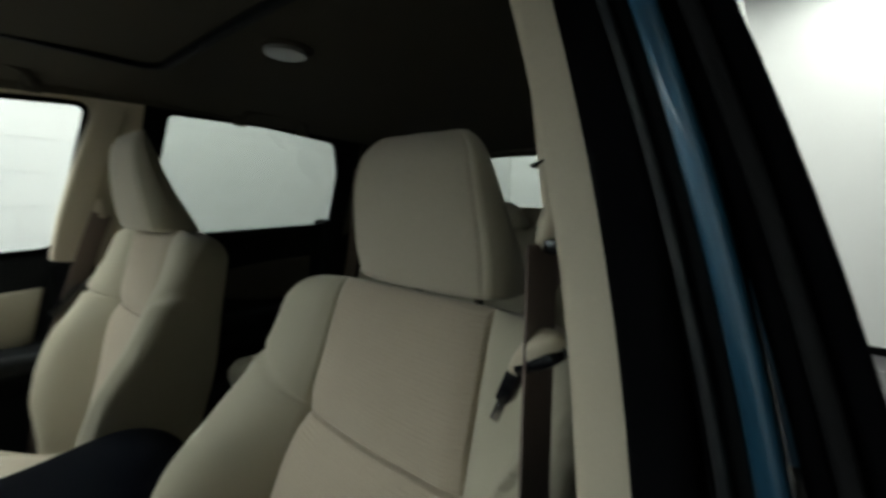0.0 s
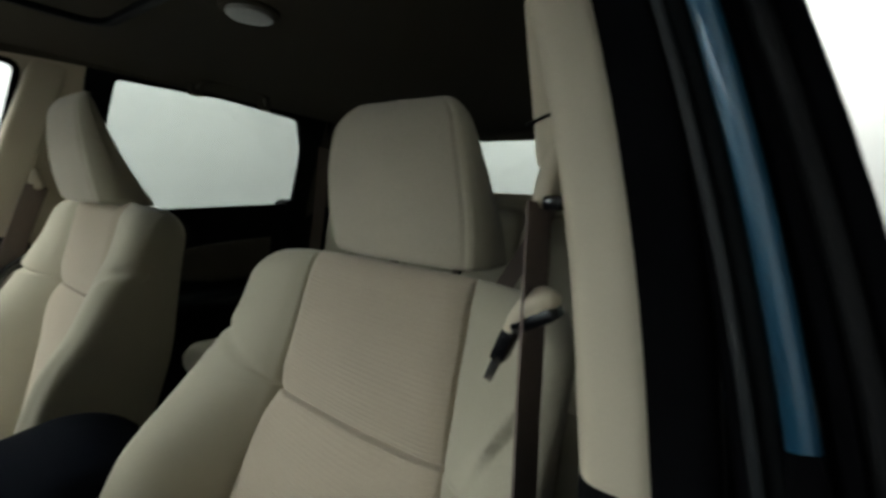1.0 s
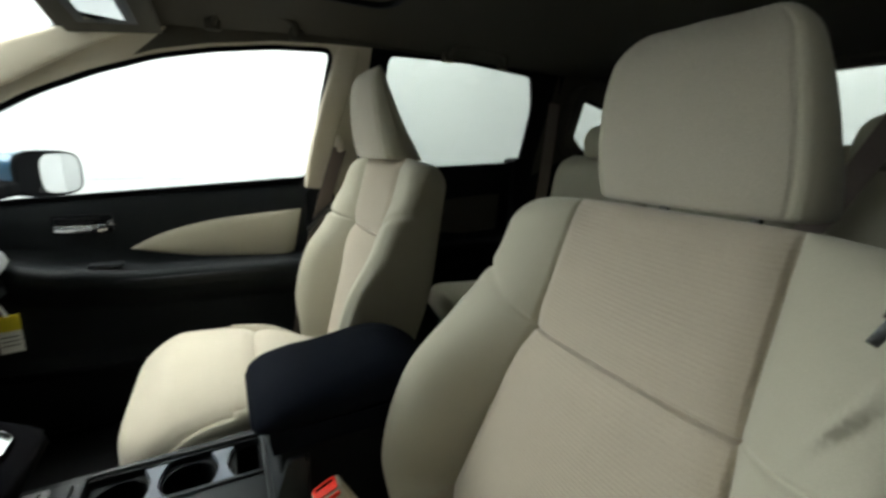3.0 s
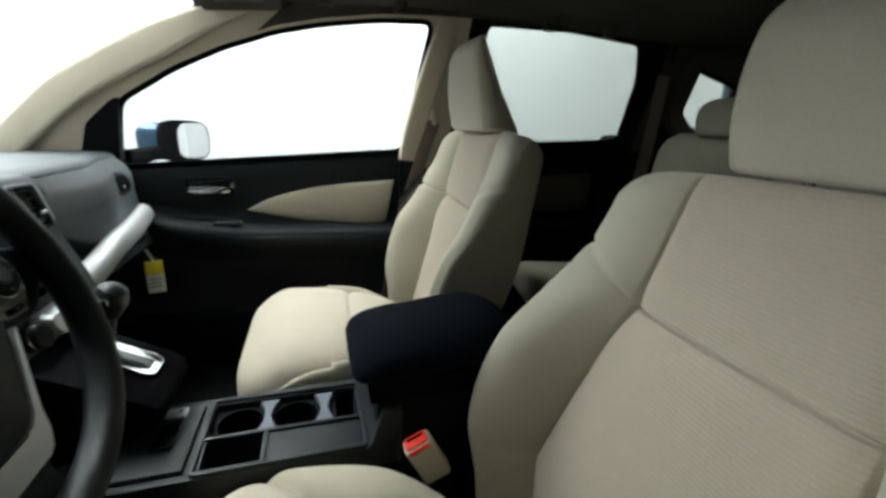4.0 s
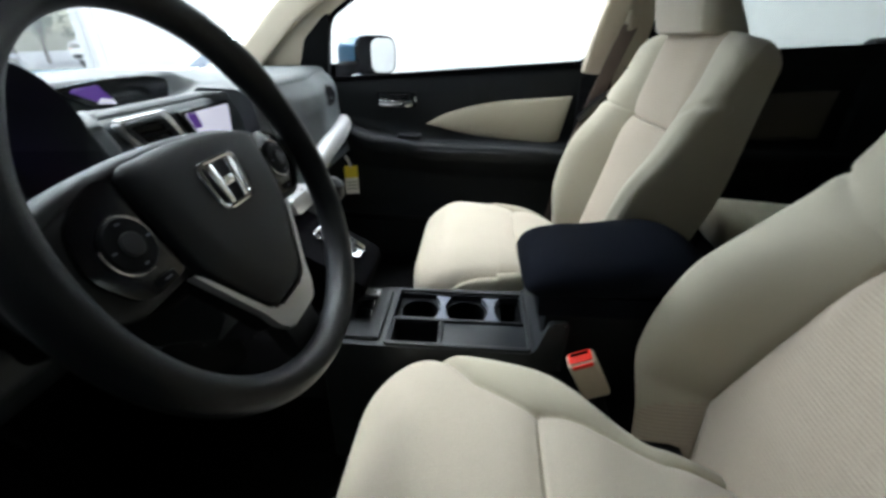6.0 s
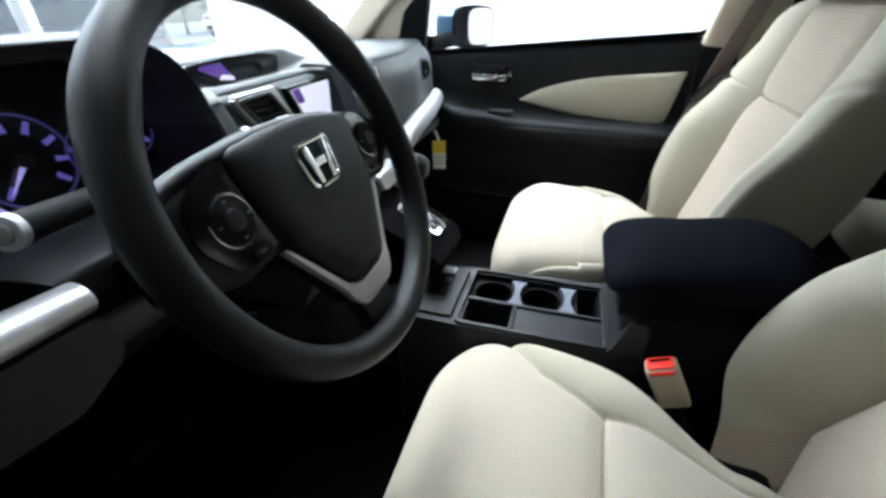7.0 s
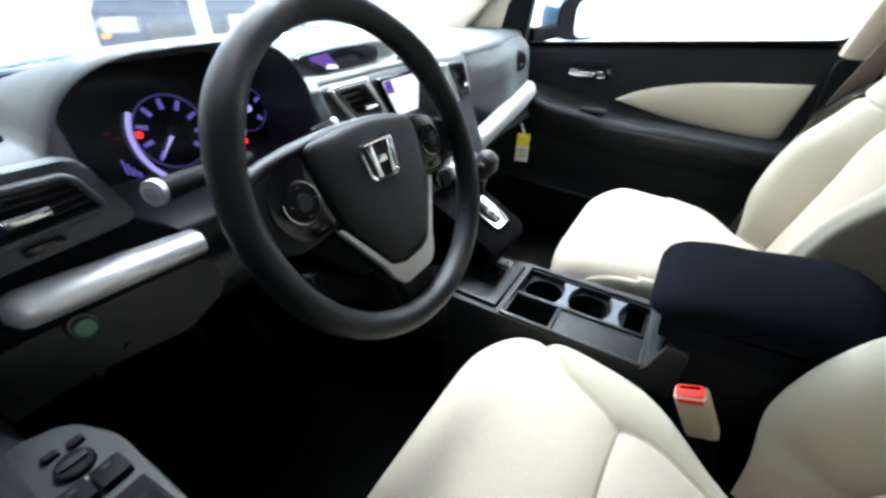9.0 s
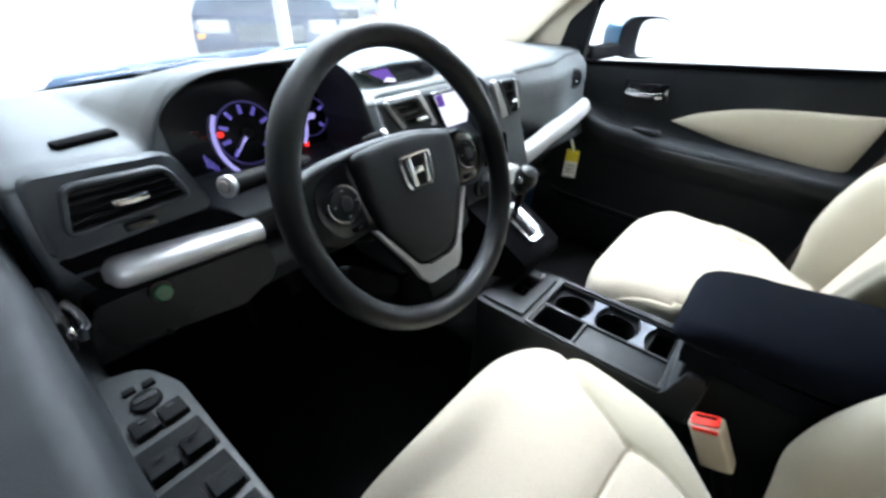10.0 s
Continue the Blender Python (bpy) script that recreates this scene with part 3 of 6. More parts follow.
def rear_door(name, sx, x0, label):
    d = thing(name, label, "car door", kind="structure", m=pose(sx * x0, -0.95, 0.45))
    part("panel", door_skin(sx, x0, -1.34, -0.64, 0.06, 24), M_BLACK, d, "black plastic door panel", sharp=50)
    top = curve_line([(-0.82, 1.00), (-0.95, 1.04), (-1.10, 1.06), (-1.27, 1.07)], 12)
    low = curve_line([(-1.26, 0.93), (-1.1, 0.92), (-0.95, 0.94)], 8)
    part("insert", outline_pad(list(top) + list(low), sx, x0 + 0.002, 0.007), M_REARSHADE, d, "dark taupe insert", sharp=50)
    part("handle", box((sx * (x0 - 0.012), -0.78, 1.05), (0.014, 0.09, 0.014), 0.004), M_CHROME, d, "chrome pull lever")
    return d


rear_door("door_3", 1, 0.735, "black rear passenger door with a beige insert, in shade")
rear_door("door_4", -1, 0.700, "black rear door behind the driver, in shade")


# ---- driver's window opening: door frame and pillar ----
def post_x(x0, z):
    """A line up the pillar that starts at x0 and leans in more and more towards the roof."""
    d = z - 1.18
    return x0 + 0.16 * d + (0.5 * d * d if d > 0 else 0.0)


def window_post():
    """The rear upright of the driver's door frame against the pillar, strip by strip outwards."""
    d = driver_door

    def strip(name, x0, w, dep, y, material, label="", z0=1.10, z1=1.54):
        slant, pivot = (lerp(-x0, [0.7315, 0.7440], [0.065, 0.105]), lerp(-x0, [0.7315, 0.7480], [1.285, 1.350])) if x0 < -0.712 else (0.0, 1.3)
        pts = [(post_x(x0, z) + slant * (min(z, 1.42) - pivot), y - 0.06 * max(0, z - 1.18) - dep / 2, z) for z in np.linspace(z0, z1, 22)]
        return part(name, sweep(pts, fillet([(-dep / 2, -w / 2), (dep / 2, -w / 2), (dep / 2, w / 2), (-dep / 2, w / 2)], min(w, dep) * 0.35, 3), up=(1, 0, 0)), material, d, label)
    strip("inner_seal", -0.7040, 0.024, 0.04, -0.508, M_RUBBER, "black rubber door seal")
    strip("channel_back", -0.7425, 0.022, 0.02, -0.516, M_RUBBER, z0=1.06)
    strip("frame_web", -0.7190, 0.014, 0.02, -0.513, M_RUBBER)
    strip("seal_ridge", -0.7185, 0.004, 0.03, -0.503, M_GREYPL)
    strip("frame_inner", -0.7235, 0.006, 0.03, -0.509, M_BLACK)
    strip("painted_frame", -0.7315, 0.0088, 0.03, -0.500, M_PAINT, "blue painted metal window frame", z0=1.192)
    strip("frame_foot", -0.7315, 0.0105, 0.03, -0.502, M_RUBBER, z0=1.05, z1=1.196)
    strip("run_channel", -0.7385, 0.006, 0.03, -0.509, M_RUBBER)
    strip("channel_lip", -0.7425, 0.0055, 0.03, -0.500, M_RUBBER_GREY, "worn grey glass-run rubber", z0=1.08)
    strip("outer_trim", -0.7480, 0.0080, 0.03, -0.505, M_RUBBER, z0=1.06)
    part("post_foot", prism(fillet([(-0.492, 1.118), (-0.60, 1.118), (-0.62, 0.9), (-0.48, 0.9)], 0.015), "x", -0.778, -0.690, 0.006), M_BLACK, d, "black lower pillar trim")


window_post()


def pillar_left():
    t = thing("trim", "smooth beige pillar trim behind the driver's window", "pillar trim", kind="structure")
    pts, prof = [], []
    for k in range(24):
        z = 1.128 + 0.42 * k / 23
        pts.append((post_x(-0.6605, z), -0.562 - 0.08 * (z - 1.128), z))
    rings = []
    base = fillet([(-0.029, 0.022), (0.004, 0.022), (0.011, 0.006), (0.009, -0.020), (0.002, -0.036), (-0.03, -0.036)], 0.010, 5)
    for p in pts:
        rings.append([(p[0] + a, p[1] + b, p[2]) for a, b in base])
    part("cover", loft(rings), M_BEIGE_PL, t)
    low = fillet([(-0.029, 0.022), (0.004, 0.022), (0.012, -0.004), (0.014, -0.15), (-0.03, -0.15)], 0.010, 5)
    lowring = [[(-0.664 - 0.04 * (1.126 - z) / 0.7 + a, -0.575 + 0.03 * (1.126 - z) / 0.7 + b, z + 0.05 * min(0.0, a - 0.012)) for a, b in low] for z in (1.136, 1.12, 1.0, 0.8, 0.45)]
    part("lower_cover", loft(lowring), M_BLACK, t, "black lower pillar trim")


pillar_left()


def roof():
    rings = []
    for k in range(30):
        y = 0.02 - 2.12 * k / 29
        zc = ease(y, [-2.1, -1.6, -0.6, -0.2, 0.02], [1.54, 1.572, 1.586, 1.565, 1.53])
        r = []
        for j in range(33):
            u = -1 + 2 * j / 32
            x = 0.64 * u
            r.append((x, y, zc - 0.055 * abs(u) ** 3.2))
        top = [(p[0], p[1], p[2] + 0.05) for p in r[::-1]]
        rings.append(r + top)
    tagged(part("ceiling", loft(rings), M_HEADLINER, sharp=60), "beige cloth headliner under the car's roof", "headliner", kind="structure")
    tagged(part("roof", box((0, -1.0, 1.675), (1.24, 2.2, 0.03), 0.012), M_PAINT), "blue painted car roof", "car roof", kind="structure")


roof()


def car_floor():
    tagged(part("floor", box((0, -0.75, 0.41), (1.52, 3.2, 0.04)), M_CARPET, smooth=False), "black carpeted car floor", "car floor", kind="structure")
    tagged(part("firewall", prism([(0.52, 0.42), (0.80, 0.62), (0.80, 1.05), (0.85, 1.05), (0.85, 0.38), (0.52, 0.38)], "x", -0.74, 0.74), M_CARPET, smooth=False), "black carpeted bulkhead under the dashboard", "bulkhead", kind="structure")
    tun = [(-0.11, 0.42), (-0.08, 0.56), (0.08, 0.56), (0.11, 0.42)]
    tagged(part("floor_tunnel", prism(tun, "y", -1.0, 0.55, 0.01), M_CARPET), "black carpeted centre tunnel", "car floor", kind="structure")
    # tail: cargo floor, tailgate with its window
    tagged(part("cargo_floor", box((0, -1.95, 0.72), (1.3, 0.7, 0.04), 0.01), M_CARPET), "black carpeted cargo floor", "cargo floor", kind="structure")
    g = thing("tailgate", "closed tailgate with its rear window", "tailgate", kind="structure")
    part("lower_panel", box((0, -2.20, 0.98), (1.4, 0.06, 0.62), 0.01), M_BEIGE_PL, g)
    part("upper_rail", box((0, -2.06, 1.555), (1.2, 0.16, 0.05), 0.01), M_HEADLINER, g)
    for sx in (-1, 1):
        part("side_rail", prism([(-2.25, 1.28), (-2.16, 1.28), (-2.02, 1.54), (-2.12, 1.54)], "x", sx * 0.545, sx * 0.66), M_BEIGE_PL, g, smooth=False)
    pane = part("pane", box((0, -2.14, 1.41), (1.14, 0.005, 0.30), rot=Euler((radians(-28), 0, 0)).to_matrix()), M_TINT, g, smooth=False)
    # windscreen
    w = thing("windscreen", "clear laminated windscreen above the dashboard", "windscreen", kind="structure")
    rings = []
    for k in range(14):
        v = k / 13
        y, z = 0.87 - 0.87 * v, 1.092 + 0.463 * v ** 0.93
        hw = 0.765 - 0.10 * v
        rings.append([(hw * u, y - 0.12 * u * u * (1 - v * 0.5), z - 0.02 * u * u) for u in np.linspace(-1, 1, 21)])
    pane = part("pane", loft(rings, close_ring=False), M_GLASS, w)
    sol = pane.modifiers.new("thick", 'SOLIDIFY')
    sol.thickness = 0.004
    pane.visible_shadow = False
    frit = [[(x, y - 0.006, z + 0.002) for x, y, z in rings[0]], [(a[0] * 0.7 + b[0] * 0.3, a[1] * 0.7 + b[1] * 0.3 - 0.006, a[2] * 0.7 + b[2] * 0.3 + 0.002) for a, b in zip(rings[0], rings[1])]]
    band = part("frit", loft(frit, close_ring=False), M_RUBBER, w, "black printed edge of the windscreen")
    band.modifiers.new("thick", 'SOLIDIFY').thickness = 0.002
    part("cowl", box((0, 0.87, 1.062), (1.46, 0.12, 0.04), 0.012), M_RUBBER, w, "black wiper cowl")
    hood = []
    for k in range(12):
        v = k / 11
        y = 0.92 + 1.05 * v
        hood.append([(0.80 * u, y, 1.04 - 0.14 * v ** 1.6 - 0.06 * abs(u) ** 3) for u in np.linspace(-1, 1, 17)] + [(0.80 * u, y, 0.70) for u in np.linspace(1, -1, 17)])
    tagged(part("bumper", box((0, 1.99, 0.62), (1.62, 0.16, 0.44), 0.06, 4), M_PAINT), "blue painted front bumper of the car", "bumper", kind="structure")
    tagged(part("underbody", box((0, -0.15, 0.33), (1.40, 4.0, 0.10), 0.02), M_RUBBER), "black underbody of the car", "underbody", kind="structure")
    for sx in (-1, 1):
        tagged(part("wing", prism(fillet([(0.78, 0.32), (0.78, 1.02), (1.95, 0.90), (1.97, 0.45), (1.62, 0.40), (1.55, 0.62), (1.38, 0.72), (1.20, 0.66), (1.08, 0.40)], 0.03), "x", sx * 0.76, sx * 0.83, 0.01), M_PAINT), "metallic blue front wing of the car", "wing", kind="structure")
        for wy in (1.34, -1.72):
            wh = thing("wheel", "black tyre on a bright alloy rim under the car", "wheel", "car wheels", m=pose(sx * 0.74, wy, 0.34))
            part("tyre", cyl((sx * 0.735, wy, 0.34), 0.34, 0.22, (1, 0, 0), 40, 0.04), M_TYRE, wh)
            part("rim", cyl((sx * 0.80, wy, 0.34), 0.22, 0.10, (1, 0, 0), 32, 0.02), M_STEEL, wh, "bright alloy rim")
    tagged(part("bonnet", loft(hood), M_PAINT), "metallic blue car bonnet seen through the windscreen", "bonnet", kind="structure")


car_floor()

# ---- seats ----
def side_section(hw, w, wr, bo, depth, n=84):
    """One half of a backrest's cross-section from the panel's seam out over the bolster's ridge, along the flat side and round to the back: (x, y)."""
    pts = [(hw, 0.0), (hw + 0.42 * (w - hw), bo * 0.74), (hw + 0.78 * (w - hw), bo * 0.99), (w - 0.007, bo - 0.008), (w, bo - 0.026), (w * 0.62 + wr * 0.38 + 0.003, bo * 0.6 - depth * 0.4), (wr, -depth + 0.024), (wr - 0.022, -depth), (wr * 0.6, -depth - 0.004)]
    p = curve_line(pts, 240)
    return [p[int(round(239 * (k / (n - 1)) ** 1.35))] for k in range(n)]


def seat_back(cx, y0, z0, lean, top=0.196, bottom=-0.53, deep=1.0, thick=1.0):
    """The skin of a bucket seat's backrest. (y0, z0): the cross seam's place on the cloth; lean: degrees backwards; deep: the bolsters' height, thick: the depth behind them."""
    c, s_ = math.cos(radians(lean)), math.sin(radians(lean))
    hs, ws = [-0.53, -0.45, -0.37, -0.29, -0.20, -0.11, -0.03, 0.04, 0.10, 0.16, 0.205], [0.145, 0.168, 0.206, 0.240, 0.256, 0.258, 0.253, 0.247, 0.246, 0.245, 0.240]
    bolster = ([-0.53, -0.36, -0.26, -0.12, -0.03, 0.04, 0.10, 0.205], [0.060 * deep, 0.088 * deep, 0.122 * deep, 0.116 * deep, 0.074 * deep, 0.040, 0.022, 0.010])
    half = ([-0.53, -0.37, -0.16, 0.0, 0.205], [0.155, 0.175, 0.162, 0.138, 0.128])
    half_in = ([-0.53, -0.40, -0.30, -0.16, 0.0, 0.205], [0.160, 0.200, 0.205, 0.180, 0.140, 0.128]) if cx < 0 else half
    levels = sorted(list(np.linspace(bottom, top - 0.040, 100)) + list(np.linspace(-0.018, 0.018, 31))) + [top - 0.040 + 0.040 * math.sin(k / 14 * math.pi / 2) for k in range(1, 15)]
    rings = []
    for s in levels:
        rnd = 1.0
        if s > top - 0.040:
            rnd = math.sqrt(max(0.0, 1 - ((s - top + 0.040) / 0.040) ** 2))
        w = smooth(s, hs, ws) - 0.028 * (1 - rnd)
        depth = smooth(s, [-0.53, -0.30, -0.10, 0.06, 0.205], [0.085, 0.105, 0.115, 0.100, 0.088]) * thick - 0.034 * (1 - rnd)
        wr = smooth(s, [-0.53, -0.30, -0.05, 0.205], [0.150, 0.196, 0.222, 0.224]) - 0.028 * (1 - rnd)
        bo = smooth(s, *bolster) * rnd
        ho, hi = min(lerp(s, *half), w - 0.03), min(lerp(s, *half_in), w - 0.03)
        # columns of points run along the seams: back, side, panel, side, back
        left = [(-x, y, -1) for x, y in side_section(ho, w, wr, bo, depth)][::-1]
        right = [(x, y, 1) for x, y in side_section(hi, w, wr, bo, depth)]
        panel = [(-ho + (ho + hi) * k / 150, 0.0, 0) for k in range(1, 150)]
        wb = right[-1][0]
        rear = [(wb - (wb - left[0][0]) * k / 16, -depth - 0.004 - 0.012 * math.sin(k / 16 * math.pi), 9) for k in range(1, 16)]
        ring = []
        for x, y, zone in left + panel + right + rear:
            ax = abs(x)
            hw = hi if x > 0 else ho
            front = zone == 0 or (y > -0.02 and zone != 9)
            up = 0.0
            t = min(1.0, max(0.0, (ax - hw) / (w - hw)))
            if zone == 0:
                up += 0.010 * (1 - (ax / hw) ** 2)
            if front:
                # stitched grooves along and across the panel
                up -= 0.010 * math.exp(-((ax - hw) / 0.0024) ** 2) + 0.0075 * math.exp(-((ax - hw) / 0.015) ** 2)
                if zone == 0:
                    up -= 0.012 * math.exp(-(s / 0.0022) ** 2) + 0.008 * math.exp(-(s / 0.022) ** 2)
                    up += 0.006 * math.exp(-((s + 0.07) / 0.06) ** 2)
                else:
                    rise = 0.06 if (cx < 0) == (x < 0) else 0.62
                    up -= (0.0035 + 0.009 * t * t) * math.exp(-((s - 0.004 - rise * (ax - hw)) / (0.0028 + 0.006 * t * t)) ** 2)
                # folds in the driver's outer bolster
                if cx < 0 and x < -hw - 0.01:
                    for m, b0 in ((3.2, 0.036), (2.2, 0.040), (1.5, 0.046)):
                        ln = (s - b0 - m * (ax - 0.200)) / math.sqrt(1 + m * m)
                        up += 0.0045 * (math.exp(-((ln - 0.005) / 0.004) ** 2) - math.exp(-(ln / 0.0028) ** 2)) * math.exp(-((s - 0.078) / 0.04) ** 2)
            # soft creases of the cloth
            up += 0.0018 * noise.noise(Vector((x * 9 + cx * 7, s * 7, 1.7)))
            yy = y + up * rnd - 0.020 * (1 - rnd) * (1 if y > -depth / 2 else 0)
            # the top edge falls off towards the shoulders
            sh = s - 0.024 * (ax / 0.245) ** 5 * max(0.0, min(1.0, (s - 0.02) / 0.15)) ** 2
            ring.append((cx + x, y0 + yy * c - sh * s_, z0 + yy * s_ + sh * c))
        rings.append(ring)
    bm = loft(rings)
    bm.verts.index_update()

    def where(p):
        dy, dz = p.y - y0, p.z - z0
        s = -dy * s_ + dz * c
        dep = dy * c + dz * s_
        x = p.x - cx
        if dep < -0.080 * thick:
            return "back_panel"
        if abs(x) < lerp(s, *(half_in if x > 0 else half)) and dep > -0.045:
            return "upper_panel" if s > 0 else "lower_panel"
        return "bolster_a" if x < 0 else "bolster_b"
    return split(bm, where)


def headrest(cx, y0, z0, lean, w=0.126, h=0.20, d=0.056):
    """Its skin, front face's foot at (y0, z0): a wedge, deep at its foot (2 d) and thin at the top, with side strips sewn on at crisp edges."""
    c, s_ = math.cos(radians(lean)), math.sin(radians(lean))
    rings = []
    lev = [0.0, 0.002, 0.005] + list(np.linspace(0.010, h - 0.036, 34)) + [h - 0.036 + 0.036 * math.sin(k / 12 * math.pi / 2) for k in range(1, 13)]
    sizes = ([0, 0.25 * h, 0.55 * h, 0.82 * h, h], [w * 0.97, w, w * 0.95, w * 0.84, w * 0.72])
    for s in lev:
        e0 = math.sqrt(max(0, 1 - ((0.010 - s) / 0.010) ** 2)) if s < 0.010 else 1.0
        e1 = math.sqrt(max(0, 1 - ((s - h + 0.036) / 0.036) ** 2)) if s > h - 0.036 else 1.0
        ww = smooth(s, *sizes) - 0.008 * (1 - e0) - 0.030 * (1 - e1)
        yf = smooth(s / h, [0, 0.22, 0.5, 0.8, 1.0], [0, 0.011, 0.020, 0.019, 0.006]) - 0.006 * (1 - e0) - 0.016 * (1 - e1)
        dep = max(0.012, lerp(s / h, [0, 0.75, 1], [2 * d, 0.048, 0.022]) - 0.010 * (1 - e0) - 0.022 * (1 - e1))
        k = min(1.0, dep / 0.075)
        xe = ww * 0.85
        pts = [(0, yf), (ww * 0.45, yf - 0.0030), (xe, yf - 0.013 * k), (ww * 0.955, yf - 0.024 * k), (ww, yf - 0.044 * k), (ww * 0.97, yf - dep * 0.72), (ww * 0.91, yf - dep * 0.95), (ww * 0.76, yf - dep), (0, yf - dep - 0.004)]
        half = []
        for x, y in curve_line(pts, 130):
            groove = 0.0026 * math.exp(-((x - xe) / 0.0020) ** 2) if y > yf - dep * 0.5 else 0.0
            half.append((x, y - groove * min(e0, e1) + 0.0012 * noise.noise(Vector((x * 14, s * 14 + cx * 5, 3.3)))))
        ring = half[:-1] + [(-x, y) for x, y in half[::-1]][:-1]
        rings.append([(cx + x, y0 + y * c - s * s_, z0 + y * s_ + s * c) for x, y in ring])
    bm = loft(rings)
    bm.verts.index_update()

    def where(p):
        dy, dz = p.y - y0, p.z - z0
        s = -dy * s_ + dz * c
        if abs(p.x - cx) < smooth(min(h, max(0, s)), *sizes) * 0.85:
            return "cover"
        return "side_strip_a" if p.x < cx else "side_strip_b"
    return split(bm, where)


def seat_cushion(cx, y_front, y_back, z, wide=0.25, drop=0.10, panel=(0.262, 0.255, 0.178, 0.134, 0.127, 0.105, 0.082, 0.080)):
    """The sitting cushion, its front lip at y_front."""
    L = y_front - y_back
    rings = []
    lev = [0.09 - 0.09 * math.cos(k / 24 * math.pi / 2) for k in range(1, 25)] + sorted(list(np.linspace(0.094, L, 92)) + list(np.linspace(0.228, 0.27, 26)))
    hw = ([0.0, 0.10, 0.165, 0.25, 0.30, 0.36, 0.42, L], [*panel])
    bo = ([0, 0.06, 0.16, 0.28, 0.40, L], [0.0, 0.006, 0.022, 0.027, 0.006, 0.0])
    for q in lev:
        e = math.sqrt(max(0, 1 - ((0.09 - q) / 0.09) ** 2)) if q < 0.09 else 1.0
        w = smooth(q, [0, 0.05, 0.12, 0.20, 0.27, 0.33, 0.38, 0.42, L], [wide - 0.03, wide - 0.008, wide, wide - 0.006, wide - 0.027, wide - 0.068, wide - 0.105, wide - 0.130, wide - 0.135]) - 0.075 * (1 - e) ** 1.3
        dd = drop * (0.30 + 0.70 * e)
        h, b = min(lerp(q, *hw), w - 0.035 if q > 0.2 else 1.0), ease(q, *bo)
        crown = ease(q, [0, 0.1, 0.3, 0.42, L], [-0.016, 0.006, -0.006, -0.028, -0.075])
        dense = []
        for k in range(400):
            a = 2 * math.pi * k / 400
            ca, sa = math.cos(a), math.sin(a)
            dense.append((w * math.copysign(abs(ca) ** 0.38, ca), dd * math.copysign(abs(sa) ** 0.5, sa)))
        ring = []
        for x, zz in resample(dense, 380):
            f = max(0.0, zz / dd) ** 0.6 if zz > 0 else 0.0
            ax = abs(x)
            up = crown
            if ax > h:
                up += b * math.sin(min(1, (ax - h) / max(w - h, 1e-3) * 1.1) * math.pi / 2)
            else:
                up += 0.008 * (1 - (ax / h) ** 2)
            if q > 0.06:
                up -= 0.006 * math.exp(-((ax - h) / 0.0028) ** 2) + 0.006 * math.exp(-((ax - h) / 0.014) ** 2)
            if ax < h:
                qs = 0.252 + 0.006 * (ax / 0.127) ** 2
                up -= 0.006 * math.exp(-((q - qs) / 0.0028) ** 2) + 0.008 * math.exp(-((q - qs) / 0.020) ** 2)
            up += 0.002 * noise.noise(Vector((x * 8 + cx * 5, q * 8, 4.1)))
            ring.append((cx + x, y_front - q, z + zz - dd + up * f * e - 0.055 * (1 - e)))
        rings.append(ring)
    bm = loft(rings)
    bm.verts.index_update()

    def where(p):
        q, x = y_front - p.y, abs(p.x - cx)
        if p.z > z - drop * 0.9 and x < lerp(q, *hw) and q > 0.02:
            return "front_panel" if q < 0.252 + 0.006 * (x / 0.127) ** 2 else "rear_panel"
        return "side_bolster_a" if p.x < cx else "side_bolster_b"
    return split(bm, where)


